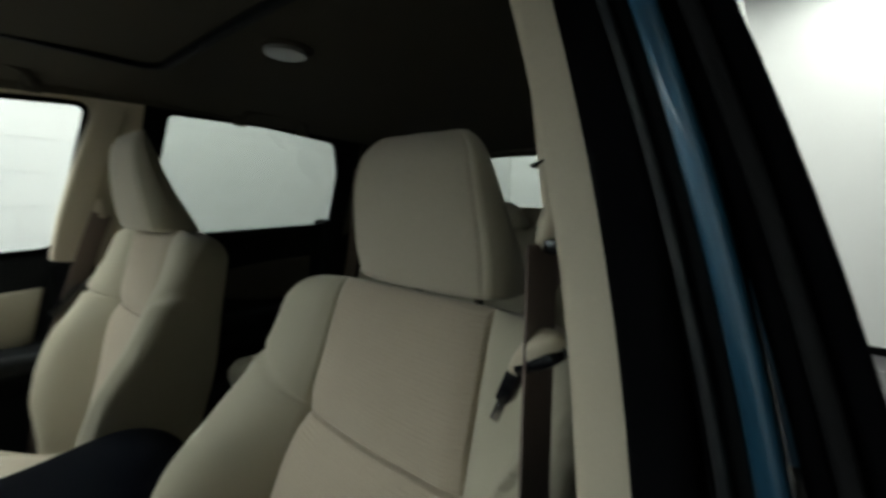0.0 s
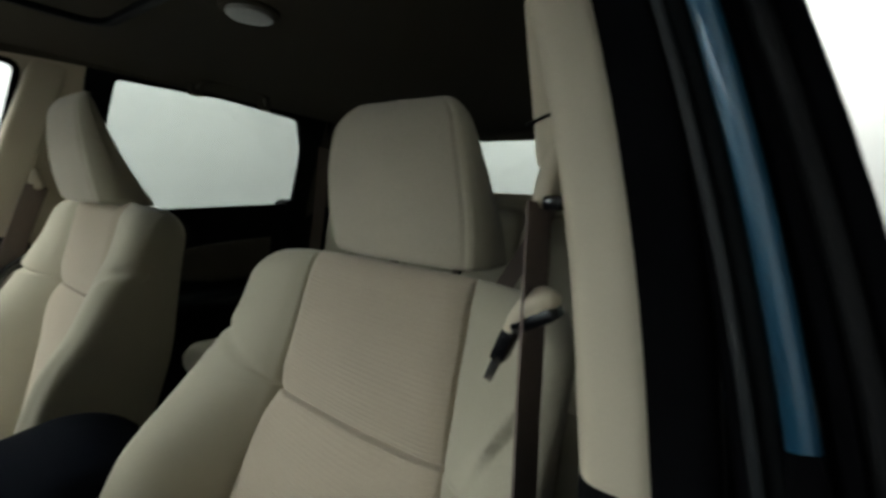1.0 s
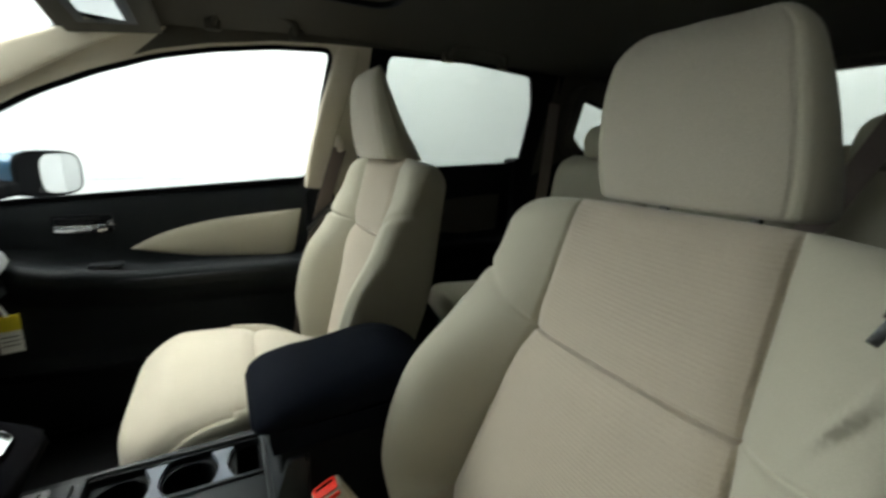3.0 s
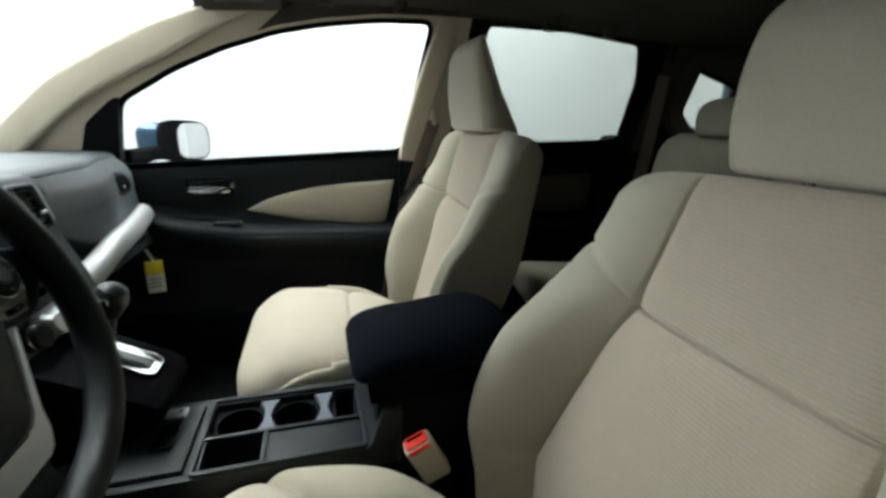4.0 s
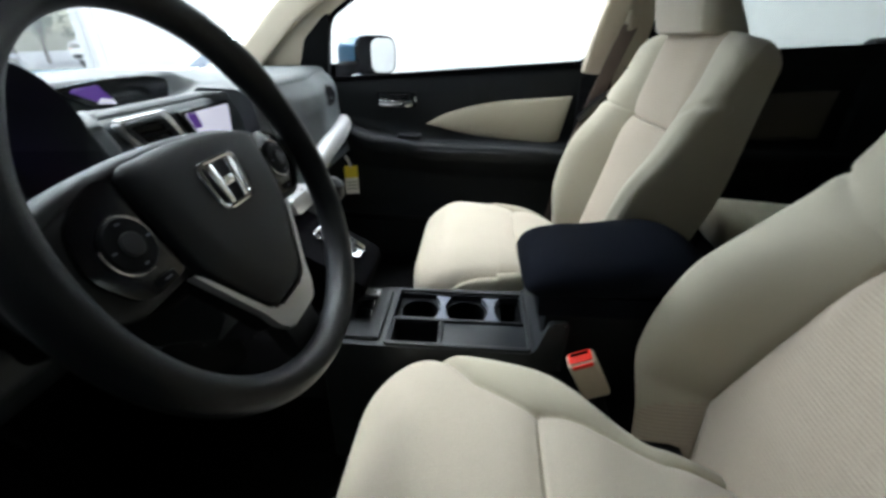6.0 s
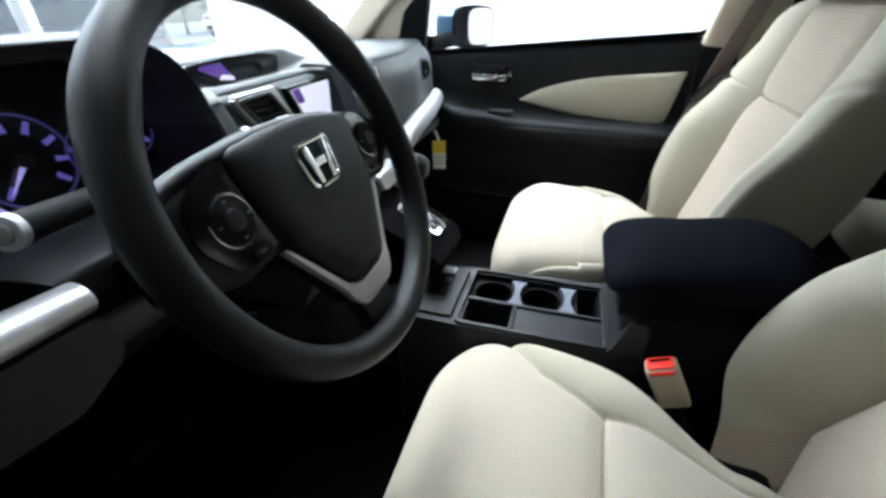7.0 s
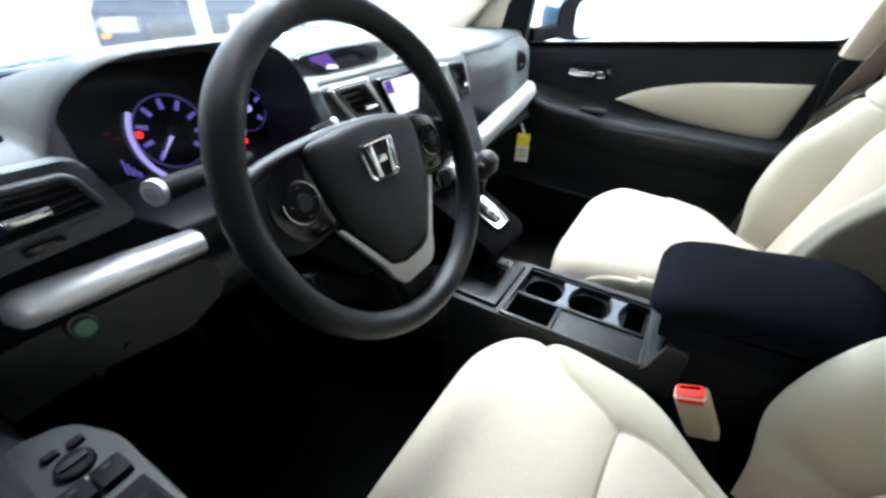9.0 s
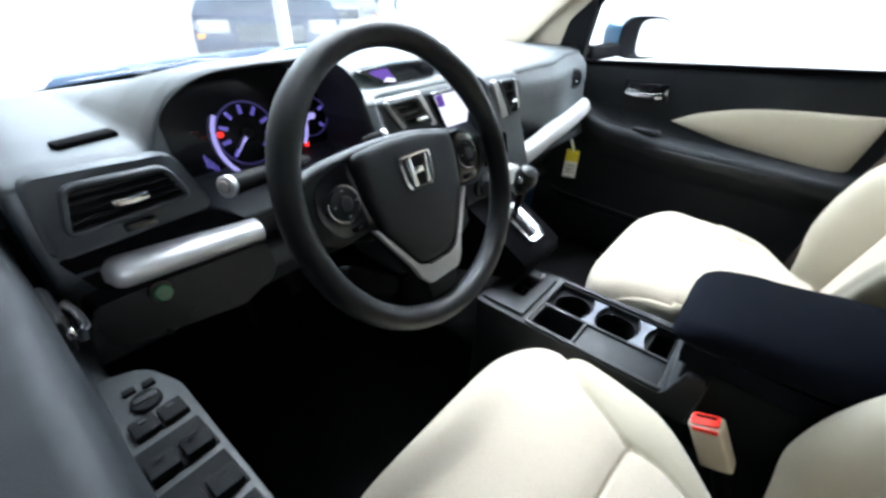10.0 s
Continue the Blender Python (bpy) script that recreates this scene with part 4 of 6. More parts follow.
def bucket_seat(label, cx, y0, z0, lean, y_front, z_cush, hy, hz):
    t = thing("front_seat", label, "car seat", "front seats", m=pose(cx, y_front - 0.25, 0.42))
    back = part("backrest", box((cx, y0 - 0.07, z0 - 0.08), (0.36, 0.05, 0.44), 0.02, rot=Euler((radians(lean), 0, 0)).to_matrix()), M_BLACK, t, "dark seat frame")
    mats = {"upper_panel": M_RIB, "lower_panel": M_RIB, "bolster_a": M_CLOTH, "bolster_b": M_CLOTH, "back_panel": M_CLOTH}
    for k, b in seat_back(cx, y0, z0, lean, deep=1.0 if cx < 0 else 0.80, thick=1.15 if cx < 0 else 1.0).items():
        skin(k.replace("_a", "").replace("_b", "") if k.startswith("bolster") else k, b, mats[k], back)
    hr = None
    for k, b in headrest(cx + (0.0 if cx > 0 else -0.010), hy, hz, 2, w=0.126 if cx > 0 else 0.123, h=0.208 if cx > 0 else 0.190).items():
        nm = "headrest" if k == "cover" else "side_strip"
        if hr is None:
            hr = part("headrest", box((cx, hy - 0.040, hz + 0.070), (0.14, 0.035, 0.09), 0.012), M_CLOTH, t)
        skin(nm if nm != "headrest" else "cover", b, M_RIB_FLAT if k == "cover" else M_CLOTH, hr)
    for dx in (-0.055, 0.055):
        part("post", tube([(cx + dx, hy - 0.092, hz + 0.03), (cx + dx, hy - 0.082, hz - 0.08)], 0.006), M_STEEL, t)
    yb = y0 + 0.06
    cu = part("cushion", box((cx, (y_front + yb) / 2, z_cush - 0.15), (0.40, y_front - yb - 0.1, 0.08), 0.02), M_BLACK, t, "dark seat pan")
    for k, b in seat_cushion(cx, y_front, yb, z_cush, **({} if cx < 0 else {"panel": (0.262, 0.243, 0.226, 0.210, 0.185, 0.145, 0.105, 0.095)})).items():
        skin(k.replace("_a", "").replace("_b", "") if k.startswith("side") else k, b, M_RIB_FLAT if "panel" in k else M_CLOTH, cu)
    # dark base shields and runners
    for sx in (-1, 1):
        part("side_shield", prism(fillet([(y_front - 0.06, z_cush - 0.15), (y_front - 0.12, z_cush - 0.08), (yb + 0.16, z_cush - 0.08), (yb + 0.12, z_cush - 0.19)], 0.03), "x", cx + sx * 0.235 - 0.012, cx + sx * 0.235 + 0.012, 0.006), M_BLACK, t)
        part("rail", box((cx + sx * 0.19, y_front - 0.28, 0.46), (0.05, 0.46, 0.06), 0.006), M_BLACK, t)
    for sx in (-1, 1):
        for yy in (y_front - 0.09, y_front - 0.45):
            part("leg", box((cx + sx * 0.19, yy, 0.53), (0.045, 0.05, 0.16), 0.006), M_BLACK, t)
    return t


driver_seat = bucket_seat("cream beige cloth driver's bucket seat with ribbed centre panels", -0.365, -0.655, 0.994, 16, -0.045, 0.742, -0.712, 1.182)
passenger_seat = bucket_seat("cream beige cloth front passenger bucket seat beside the console", 0.372, -0.600, 1.030, 13, -0.062, 0.742, -0.598, 1.212)


def rear_bench():
    t = thing("rear_bench_seat", "beige cloth rear bench seat in shade behind the front seats", "rear seat", m=pose(0, -1.2, 0.42))
    # backrest sections: two wide and one narrow, each a padded slab
    for x0, x1 in ((-0.62, -0.21), (-0.20, 0.19), (0.20, 0.62)):
        rings = []
        for k in range(26):
            v = k / 25
            z = 0.74 + v * 0.49
            y = -1.30 - v * 0.16
            e = math.sqrt(max(0, 1 - max(0, (v - 0.86) / 0.14) ** 2))
            dense = []
            for j in range(200):
                a = 2 * math.pi * j / 200
                ca, sa = math.cos(a), math.sin(a)
                hw, dd = (x1 - x0) / 2 - 0.03 * (1 - e), 0.07 * (0.4 + 0.6 * e)
                dense.append(((x0 + x1) / 2 + hw * math.copysign(abs(ca) ** 0.35, ca), y - 0.07 + dd * math.copysign(abs(sa) ** 0.5, sa) + 0.012 * math.sin(v * 9) * (sa > 0)))
            rings.append([(p[0], p[1], z) for p in resample(dense, 90)])
        part("backrest", loft(rings), M_CLOTH, t, sharp=60)
    for x0, x1 in ((-0.62, -0.005), (0.005, 0.62)):
        rings = []
        for k in range(24):
            v = k / 23
            y = -0.90 - v * 0.42
            e = math.sqrt(max(0, 1 - max(0, (0.1 - v) / 0.1) ** 2))
            dense = []
            for j in range(200):
                a = 2 * math.pi * j / 200
                ca, sa = math.cos(a), math.sin(a)
                dense.append(((x0 + x1) / 2 + (x1 - x0) / 2 * math.copysign(abs(ca) ** 0.3, ca), 0.72 - 0.03 * v + 0.07 * (0.5 + 0.5 * e) * math.copysign(abs(sa) ** 0.5, sa)))
            rings.append([(p[0], y, p[1]) for p in resample(dense, 90)])
        part("seat", loft(rings), M_CLOTH, t, sharp=60)
    part("base", box((0, -1.13, 0.53), (1.22, 0.40, 0.22), 0.02), M_BLACK, t)
    for hx in (-0.37, 0.0, 0.37):
        for k, b in headrest(hx, -1.44, 1.225, 8, 0.115, 0.115 if hx else 0.08, 0.045).items():
            skin("headrest" if k == "cover" else "side_strip", b, M_CLOTH, t)
        for dx in (-0.04, 0.04):
            part("post", tube([(hx + dx, -1.49, 1.30), (hx + dx, -1.48, 1.18)], 0.006), M_STEEL, t)
    return t


rear_bench()

# ---- dashboard ----
def plate_xz(poly, y, d, material, parent, name, label="", bev=0.003, lean=0.0, seg=2):
    """A flat plate with an outline in (x, z), d thick, its front at y; lean: metres forward per metre up."""
    b = prism(poly, "y", 0.0, d, bev, seg)
    for v in b.verts:
        v.co.y = y + v.co.y + lean * (v.co.z - 1.05)
    return part(name, b, material, parent, label)


def hump(x):
    u = (x + 0.374) / (0.166 if x < -0.374 else 0.152)
    return max(0.0, 1 - u ** 4) ** 0.75 if abs(u) < 1 else 0.0


def dash_ring(x):
    h = hump(x)
    rec = ease(x, [-0.70, -0.525, -0.505, -0.250, -0.224, 0.72], [0, 0, 1, 1, 0, 0])
    zt = 1.116 + 0.079 * h
    c = ease(x, [-0.72, -0.20, -0.12, 0.10, 0.20, 0.73], [0, 0, 1, 1, 0, 0])
    r = ease(x, [0.22, 0.36, 0.72], [0.0, 1.0, 1.0])
    pts = [(0.86 - 0.10 * abs(x) ** 2, 1.086), (0.66, 1.110 + 0.02 * c), (0.50, 1.115 + 0.030 * h + 0.030 * c), (0.352, 1.118 + 0.060 * h + 0.026 * c), (0.345, 1.118 + 0.061 * h - 0.014 * c), (0.30, 1.118 + 0.070 * h - 0.018 * c), (0.255, zt + 0.003 * (1 - h) - 0.007 * c), (0.236, zt - 0.002), (0.229, zt - 0.008),
           (0.229 + 0.115 * rec, zt - 0.013 - 0.002 * rec), (0.214 + 0.125 * rec - 0.012 * r, 1.075), (0.207 + 0.10 * rec - 0.012 * r, 1.034), (0.204 + 0.03 * rec - 0.008 * r, 1.022), (0.203 - 0.010 * r, 1.008 - 0.014 * r), (0.209 - 0.018 * r, 0.996 - 0.032 * r),
           (0.245 - 0.045 * r, 0.988 - 0.048 * r), (0.248, 0.952 - 0.045 * r), (0.215, 0.944 - 0.045 * r), (0.218, 0.905 - 0.045 * r), (0.30, 0.83 - 0.02 * r), (0.46, 0.70), (0.84, 0.70)]
    e = ease(x, [-0.70, 0.40, 0.66, 0.73], [0, 0, 1, 1])
    # the middle of the face stands further back
    back = 0.040 * ease(x, [-0.72, -0.205, -0.165, 0.065, 0.085, 0.73], [0, 0, 1, 1, 0, 0])
    pts = [(y + (back if y < 0.26 and z > 1.0 else 0.0), z) for y, z in pts]
    pts = [(y + (0.052 * e if y < 0.26 and z > 0.95 else 0.0), z) for y, z in pts]
    return [(x, y, z) for y, z in fillet(pts, 0.010, 3)]


dash = thing("dashboard", "dark grey soft plastic dashboard with vents and silver trim", "dashboard", m=pose(0, 0.3, 0.9))
xs = sorted(set([round(v, 4) for v in list(np.linspace(-0.672, -0.53, 22)) + list(np.linspace(-0.53, -0.20, 110)) + list(np.linspace(-0.20, 0.72, 70))]))
def pad_or_face(p):
    """The lit upper pad ends at the front lip; shaded grey begins below."""
    return "upper_pad" if p.z > 1.040 + 0.06 * (p.y < 0.35) or (p.x > 0.212 and p.z > 0.95) else "face"


for nm, piece in split(loft([dash_ring(x) for x in xs]), pad_or_face).items():
    skin(nm, piece, M_DASH if nm == "upper_pad" else M_DASHFACE, dash, "soft-touch grey dashboard pad" if nm == "upper_pad" else "darker dash face")

# defroster slot on top by the driver's door
part("defroster", box((-0.582, 0.300, 1.121), (0.064, 0.020, 0.008), 0.003, rot=Euler((radians(4), 0, radians(14))).to_matrix()), M_RUBBER, dash)


def vent(corners, y, name, slats, tab, parent, lean=0.0, frame_mat=None, frame_w=0.0032):
    """A louvred air vent in an opening given by four corners (x, z), clockwise from the upper left."""
    c = np.array(corners, float)
    mid = c.mean(0)
    back = part(name, prism(fillet([tuple(p) for p in mid + (c - mid) * 1.0], 0.006, 3), "y", y + 0.0, y + 0.02), M_GLOSSBLK, parent)
    loop = [(p[0], y - 0.003, p[1]) for p in fillet([tuple(p) for p in c], 0.010, 4)]
    part("surround", sweep(loop, fillet([(-frame_w, -0.005), (frame_w, -0.005), (frame_w, 0.005), (-frame_w, 0.005)], 0.003, 3), up=(0, 1, 0), closed=True), frame_mat or M_DASHFACE, back)
    for k in range(slats):
        f = (k + 0.5) / slats
        a, b = c[0] * (1 - f) + c[3] * f, c[1] * (1 - f) + c[2] * f
        a, b = a + (b - a) * 0.03, b - (b - a) * 0.03
        part("slat", sweep([(a[0], y - 0.002, a[1]), (b[0], y - 0.002, b[1])], fillet([(-0.006, -0.0015), (0.006, -0.0015), (0.006, 0.0015), (-0.006, 0.0015)], 0.0008, 1)), M_BLACK, back)
    f0, f1, fv = tab
    a, b = c[0] * (1 - fv) + c[3] * fv, c[1] * (1 - fv) + c[2] * fv
    p, q = a + (b - a) * f0, a + (b - a) * f1
    part("vent_tab", sweep([(p[0], y - 0.012, p[1]), ((p[0] + q[0]) / 2, y - 0.014, (p[1] + q[1]) / 2), (q[0], y - 0.012, q[1])], fillet([(-0.006, -0.004), (0.006, -0.004), (0.006, 0.004), (-0.006, 0.004)], 0.003, 3)), M_CHROME, back, "chrome vent tab")
    return back


# driver's outer vent in its raised panel
plate_xz(fillet([(-0.660, 1.122), (-0.530, 1.116), (-0.502, 1.042), (-0.664, 1.036)], 0.012), 0.200, 0.02, M_DASHFACE, dash, "vent_panel", bev=0.005)
vent([(-0.632, 1.110), (-0.545, 1.106), (-0.528, 1.068), (-0.644, 1.062)], 0.196, "air_vent", 5, (0.36, 0.66, 0.52), dash)
part("blank_switch", box((-0.583, 0.198, 1.050), (0.032, 0.008, 0.009), 0.002), M_GLOSSBLK, dash)
# silver beam, driver's side
bar = []
for k in range(26):
    u = k / 25
    bar.append((-0.634 + 0.172 * u, 0.202 - 0.006 * u, 1.004 - 0.012 * u))
part("silver_trim", sweep(bar, [(0.034 * math.cos(a) * (0.45 if math.cos(a) < 0 else 0.8), 0.0165 * math.sin(a) + 0.004 * math.cos(a)) for a in np.linspace(0, 2 * math.pi, 22, endpoint=False)], up=(0, 0, 1), scale=[math.sqrt(1 - max(0.0, (2.4 - k) / 2.6) ** 2) * (1.20 - 0.20 * k / 25) for k in range(26)]), M_SILVER, dash, "brushed silver trim beam")
plate_xz(fillet([(-0.66, 0.965), (-0.655, 0.905), (-0.50, 0.88), (-0.44, 0.905), (-0.445, 0.958), (-0.60, 0.966)], 0.012), 0.216, 0.05, M_GREYPL, dash, "lower_panel", "dark lower dash panel", 0.006, 0.08)
# dark plate drawn where the vent panel shades the gap
plate_xz(fillet([(-0.662, 1.034), (-0.508, 1.040), (-0.470, 1.010), (-0.462, 0.985), (-0.640, 0.985)], 0.006), 0.2035, 0.02, M_RUBBER, dash, "gap_panel", "black recess above the silver beam", 0.002)
# round green button and two small fasteners under it
btn = part("green_button", cyl((-0.590, 0.199, 0.957), 0.0108, 0.016, (0, -1, 0.25), bev=0.003), M_GREEN, dash, "round green push button")
part("button_rim", cyl((-0.590, 0.204, 0.957), 0.0138, 0.010, (0, -1, 0.25), bev=0.002), M_GLOSSBLK, dash)
for p in ((-0.565, 0.204, 0.905), (-0.598, 0.203, 0.896)):
    part("fastener", cyl(p, 0.004, 0.01, (0, -1, 0.3), 12), M_GREYPL, dash)

# passenger's silver beam: a rounded bar rising to the door
bar = []
for k in range(28):
    u = k / 27
    x = 0.205 + 0.475 * u
    z = 0.918 + 0.032 * ease(u, [0, 0.45, 1], [0, 0.75, 1.0])
    y = 0.178 + 0.045 * u * u
    bar.append((x, y, z))
part("silver_trim", sweep(bar, [(0.030 * math.cos(a) * (0.55 if math.cos(a) < 0 else 0.8), 0.030 * math.sin(a)) for a in np.linspace(0, 2 * math.pi, 20, endpoint=False)], up=(0, 0, 1)), M_SILVER, dash, "brushed silver trim beam")
part("glovebox", prism(fillet([(0.20, 0.895), (0.24, 0.885), (0.33, 0.74), (0.30, 0.70), (0.40, 0.70), (0.40, 0.9)], 0.02), "x", 0.19, 0.67, 0.008), M_BLACK, dash, "black glovebox lid")
# round passenger vent at the end of the dashboard
pv = part("air_vent", cyl((0.625, 0.252, 1.042), 0.030, 0.03, (-0.35, -1, 0.15), bev=0.004), M_GREYPL, dash)
part("vent_core", cyl((0.621, 0.238, 1.044), 0.023, 0.008, (-0.35, -1, 0.15), bev=0.002), M_GLOSSBLK, pv)
part("vent_tab", box((0.619, 0.232, 1.036), (0.014, 0.006, 0.008), 0.002), M_CHROME, pv, "chrome vent tab")

# instrument cluster under the hood
cl = thing("instrument_cluster", "lit instrument cluster with violet-blue dials under the dash hood", "instrument cluster", m=pose(-0.365, 0.33, 1.03))


def clx(u, v, d=0.0):
    """A place on the cluster's face: u to the side, v up, d towards the driver."""
    return (-0.365 + u, 0.318 + 0.25 * v - d * 0.97, 1.083 + 0.97 * v + d * 0.25)


AXC = (0, -0.97, 0.25)


def cl_plate(poly, d0, d1, material, name, parent=None, label=""):
    b = prism(poly, "y", 0, 1, 0)
    for v in b.verts:
        v.co = Vector(clx(v.co.x, v.co.z, d0 + (d1 - d0) * v.co.y))
    return part(name, b, material, parent or cl, label, smooth=False)


def ring_arc(u, v, r, w, a0, a1, n=32):
    pts = [(u + (r + w) * math.cos(a), v + (r + w) * math.sin(a)) for a in np.linspace(a0, a1, n)]
    pts += [(u + r * math.cos(a), v + r * math.sin(a)) for a in np.linspace(a1, a0, n)]
    return pts


cl_plate(fillet([(-0.150, 0.070), (-0.155, -0.055), (0.13, -0.055), (0.125, 0.06), (0.05, 0.092), (-0.06, 0.092)], 0.02), -0.012, -0.004, M_GLOSSBLK, "face_plate")


def dial(u, v, r, marks, needle, pale=False):
    d = part("dial", cyl(clx(u, v, -0.002), r, 0.004, AXC, 40), M_GLOSSBLK, cl, "black dial with glowing marks")
    cl_plate(ring_arc(u, v, r * 0.97, r * 0.05, 0, 2 * math.pi * 0.999, 48), 0.001, 0.003, M_GAUGE_DIM, "dial_rim", d)
    for k in range(marks):
        a = radians(225 - 270 * k / (marks - 1))
        c, s = math.cos(a), math.sin(a)
        q = [(u + r * 0.62 * c - 0.0028 * s, v + r * 0.62 * s + 0.0028 * c), (u + r * 0.9 * c - 0.0022 * s, v + r * 0.9 * s + 0.0022 * c), (u + r * 0.9 * c + 0.0022 * s, v + r * 0.9 * s - 0.0022 * c), (u + r * 0.62 * c + 0.0028 * s, v + r * 0.62 * s - 0.0028 * c)]
        cl_plate(q, 0.001, 0.0025, M_GAUGE, "dial_mark", d)
    a = radians(needle)
    c, s = math.cos(a), math.sin(a)
    w = 0.0028
    cl_plate([(u - w * s, v + w * c), (u + r * 0.85 * c, v + r * 0.85 * s), (u + w * s, v - w * c)], 0.004, 0.006, M_GAUGE_PALE, "needle", d)
    part("needle_hub", cyl(clx(u, v, 0.005), r * 0.16, 0.008, AXC, 20), M_GAUGE_PALE if pale else M_GREYPL, d)
    return d


dial(-0.022, -0.002, 0.046, 9, 225)
dial(0.092, 0.002, 0.032, 5, 205, True)
dial(0.045, -0.012, 0.028, 5, 225)
cl_plate(ring_arc(-0.004, -0.006, 0.065, 0.0058, radians(147), radians(232)), 0.001, 0.003, M_GAUGE_PALE, "glow_arc")
cl_plate(ring_arc(0.030, -0.005, 0.046, 0.005, radians(-42), radians(42)), 0.003, 0.005, M_GAUGE_PALE, "glow_arc")
part("warning_light", cyl(clx(-0.062, 0.004, 0.003), 0.0045, 0.003, AXC, 16), M_GAUGE_RED, cl, "glowing red warning light")
part("warning_light", cyl(clx(0.070, -0.040, 0.003), 0.0038, 0.003, AXC, 16), M_GAUGE_RED, cl, "glowing red warning light")
for u, v in ((-0.096, 0.012), (-0.088, 0.004)):
    cl_plate([(u, v), (u + 0.007, v), (u + 0.007, v + 0.003), (u, v + 0.003)], 0.001, 0.002, M_TELLTALE, "telltale")
for k in range(4):
    u = -0.094 + 0.004 * k
    cl_plate([(u, -0.036 - 0.003 * k), (u + 0.0022, -0.036 - 0.003 * k), (u + 0.0022, -0.018 - 0.006 * k), (u, -0.018 - 0.006 * k)], 0.001, 0.002, M_GAUGE, "fuel_bar")

# information display in its own hood
mid = thing("information_display", "small violet-lit information display in a hooded recess", "display", m=pose(0, 0.37, 1.10))
part("recess", prism(fillet([(-0.146, 1.137), (-0.05, 1.1425), (0.034, 1.1410), (0.080, 1.132), (0.070, 1.10), (0.0, 1.090), (-0.05, 1.092), (-0.095, 1.112)], 0.012), "y", 0.3405, 0.36), M_GLOSSBLK, mid)
part("glow", prism([(-0.116, 1.131), (-0.110, 1.135), (-0.070, 1.136), (-0.052, 1.116), (-0.080, 1.115)], "y", 0.3385, 0.3400), M_SCREEN_VIOLET, mid, "violet glowing strip", smooth=False)
part("glow_bright", prism([(-0.080, 1.112), (-0.073, 1.119), (-0.052, 1.115), (-0.048, 1.108)], "y", 0.3370, 0.3384), M_SCREEN_PALE, mid, "pale violet glow", smooth=False)

# centre stack
cs = thing("centre_stack", "dark centre stack with silver-edged vents and a bright screen", "centre console", m=pose(0, 0.22, 0.8))
part("fascia", prism(fillet([(0.30, 1.108), (0.270, 1.106), (0.256, 1.098), (0.252, 1.035), (0.196, 0.992), (0.160, 0.95), (0.130, 0.86), (0.16, 0.80), (0.30, 0.80)], 0.008), "x", -0.222, 0.079, 0.006), M_DASHFACE, cs)
part("fascia", prism(fillet([(0.30, 1.120), (0.212, 1.116), (0.196, 1.10), (0.186, 1.02), (0.160, 0.95), (0.130, 0.86), (0.16, 0.80), (0.30, 0.80)], 0.012), "x", 0.0795, 0.208, 0.006), M_DASHFACE, cs)
vent([(-0.157, 1.098), (-0.088, 1.098), (-0.043, 1.043), (-0.112, 1.048)], 0.248, "air_vent", 4, (0.36, 0.78, 0.72), cs)
vent([(0.106, 1.109), (0.160, 1.106), (0.196, 1.034), (0.168, 1.030)], 0.191, "air_vent", 5, (0.2, 0.55, 0.6), cs)
for y, pts in ((0.244, [(-0.087, 1.102), (-0.072, 1.102), (-0.024, 1.036), (-0.040, 1.036)]), (0.244, [(-0.166, 1.100), (-0.159, 1.101), (-0.114, 1.046), (-0.122, 1.044)]), (0.245, [(-0.160, 1.1045), (-0.074, 1.1050), (-0.072, 1.1010), (-0.158, 1.1005)]),
               (0.187, [(0.084, 1.110), (0.098, 1.113), (0.135, 1.075), (0.166, 1.010), (0.143, 1.010), (0.111, 1.067)]), (0.187, [(0.164, 1.107), (0.176, 1.105), (0.206, 1.040), (0.198, 1.032)])):
    plate_xz(fillet(pts, 0.0015 if y == 0.245 else 0.004), y, 0.010, M_SILVER, cs, "vent_bar", "silver vent bar", 0.0012 if y == 0.245 else 0.003)
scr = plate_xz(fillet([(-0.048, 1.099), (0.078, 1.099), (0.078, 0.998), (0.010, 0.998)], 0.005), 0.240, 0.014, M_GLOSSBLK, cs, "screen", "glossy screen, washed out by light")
# pale glow laid over the screen for the light it reflects
plate_xz(fillet([(-0.042, 1.094), (0.074, 1.094), (0.074, 1.006), (0.013, 1.006)], 0.004), 0.238, 0.0018, M_SCREEN_PALE, scr, "screen_glare", bev=0)
plate_xz(fillet([(-0.042, 1.094), (-0.020, 1.094), (-0.008, 1.070), (-0.028, 1.070)], 0.004), 0.2375, 0.0006, M_SCREEN_VIOLET, scr, "screen_header", bev=0)

# radio knobs and climate panel
plate_xz(fillet([(-0.12, 1.005), (0.12, 1.005), (0.11, 0.955), (-0.11, 0.955)], 0.008), 0.178, 0.03, M_GLOSSBLK, cs, "radio_panel", bev=0.003, lean=0.3)
for k in range(5):
    part("radio_key", box((-0.07 + 0.035 * k, 0.152, 0.975), (0.026, 0.008, 0.012), 0.002), M_GREYPL, cs)
plate_xz(fillet([(0.02, 0.935), (0.13, 0.935), (0.126, 0.905), (0.026, 0.905)], 0.010), 0.160, 0.03, M_SILVER, cs, "climate_panel", "silver climate panel", 0.004, 0.3)
for kx in (-0.085, 0.0, 0.085):
    kn = part("climate_knob", cyl((kx, 0.138, 0.915), 0.018, 0.028, (0, -0.95, 0.3), 32, 0.003), M_BLACK, cs)
    part("knob_ring", cyl((kx, 0.134, 0.916), 0.0190, 0.003, (0, -0.95, 0.3), 32, 0.001), M_CHROME, kn, "chrome knob ring")
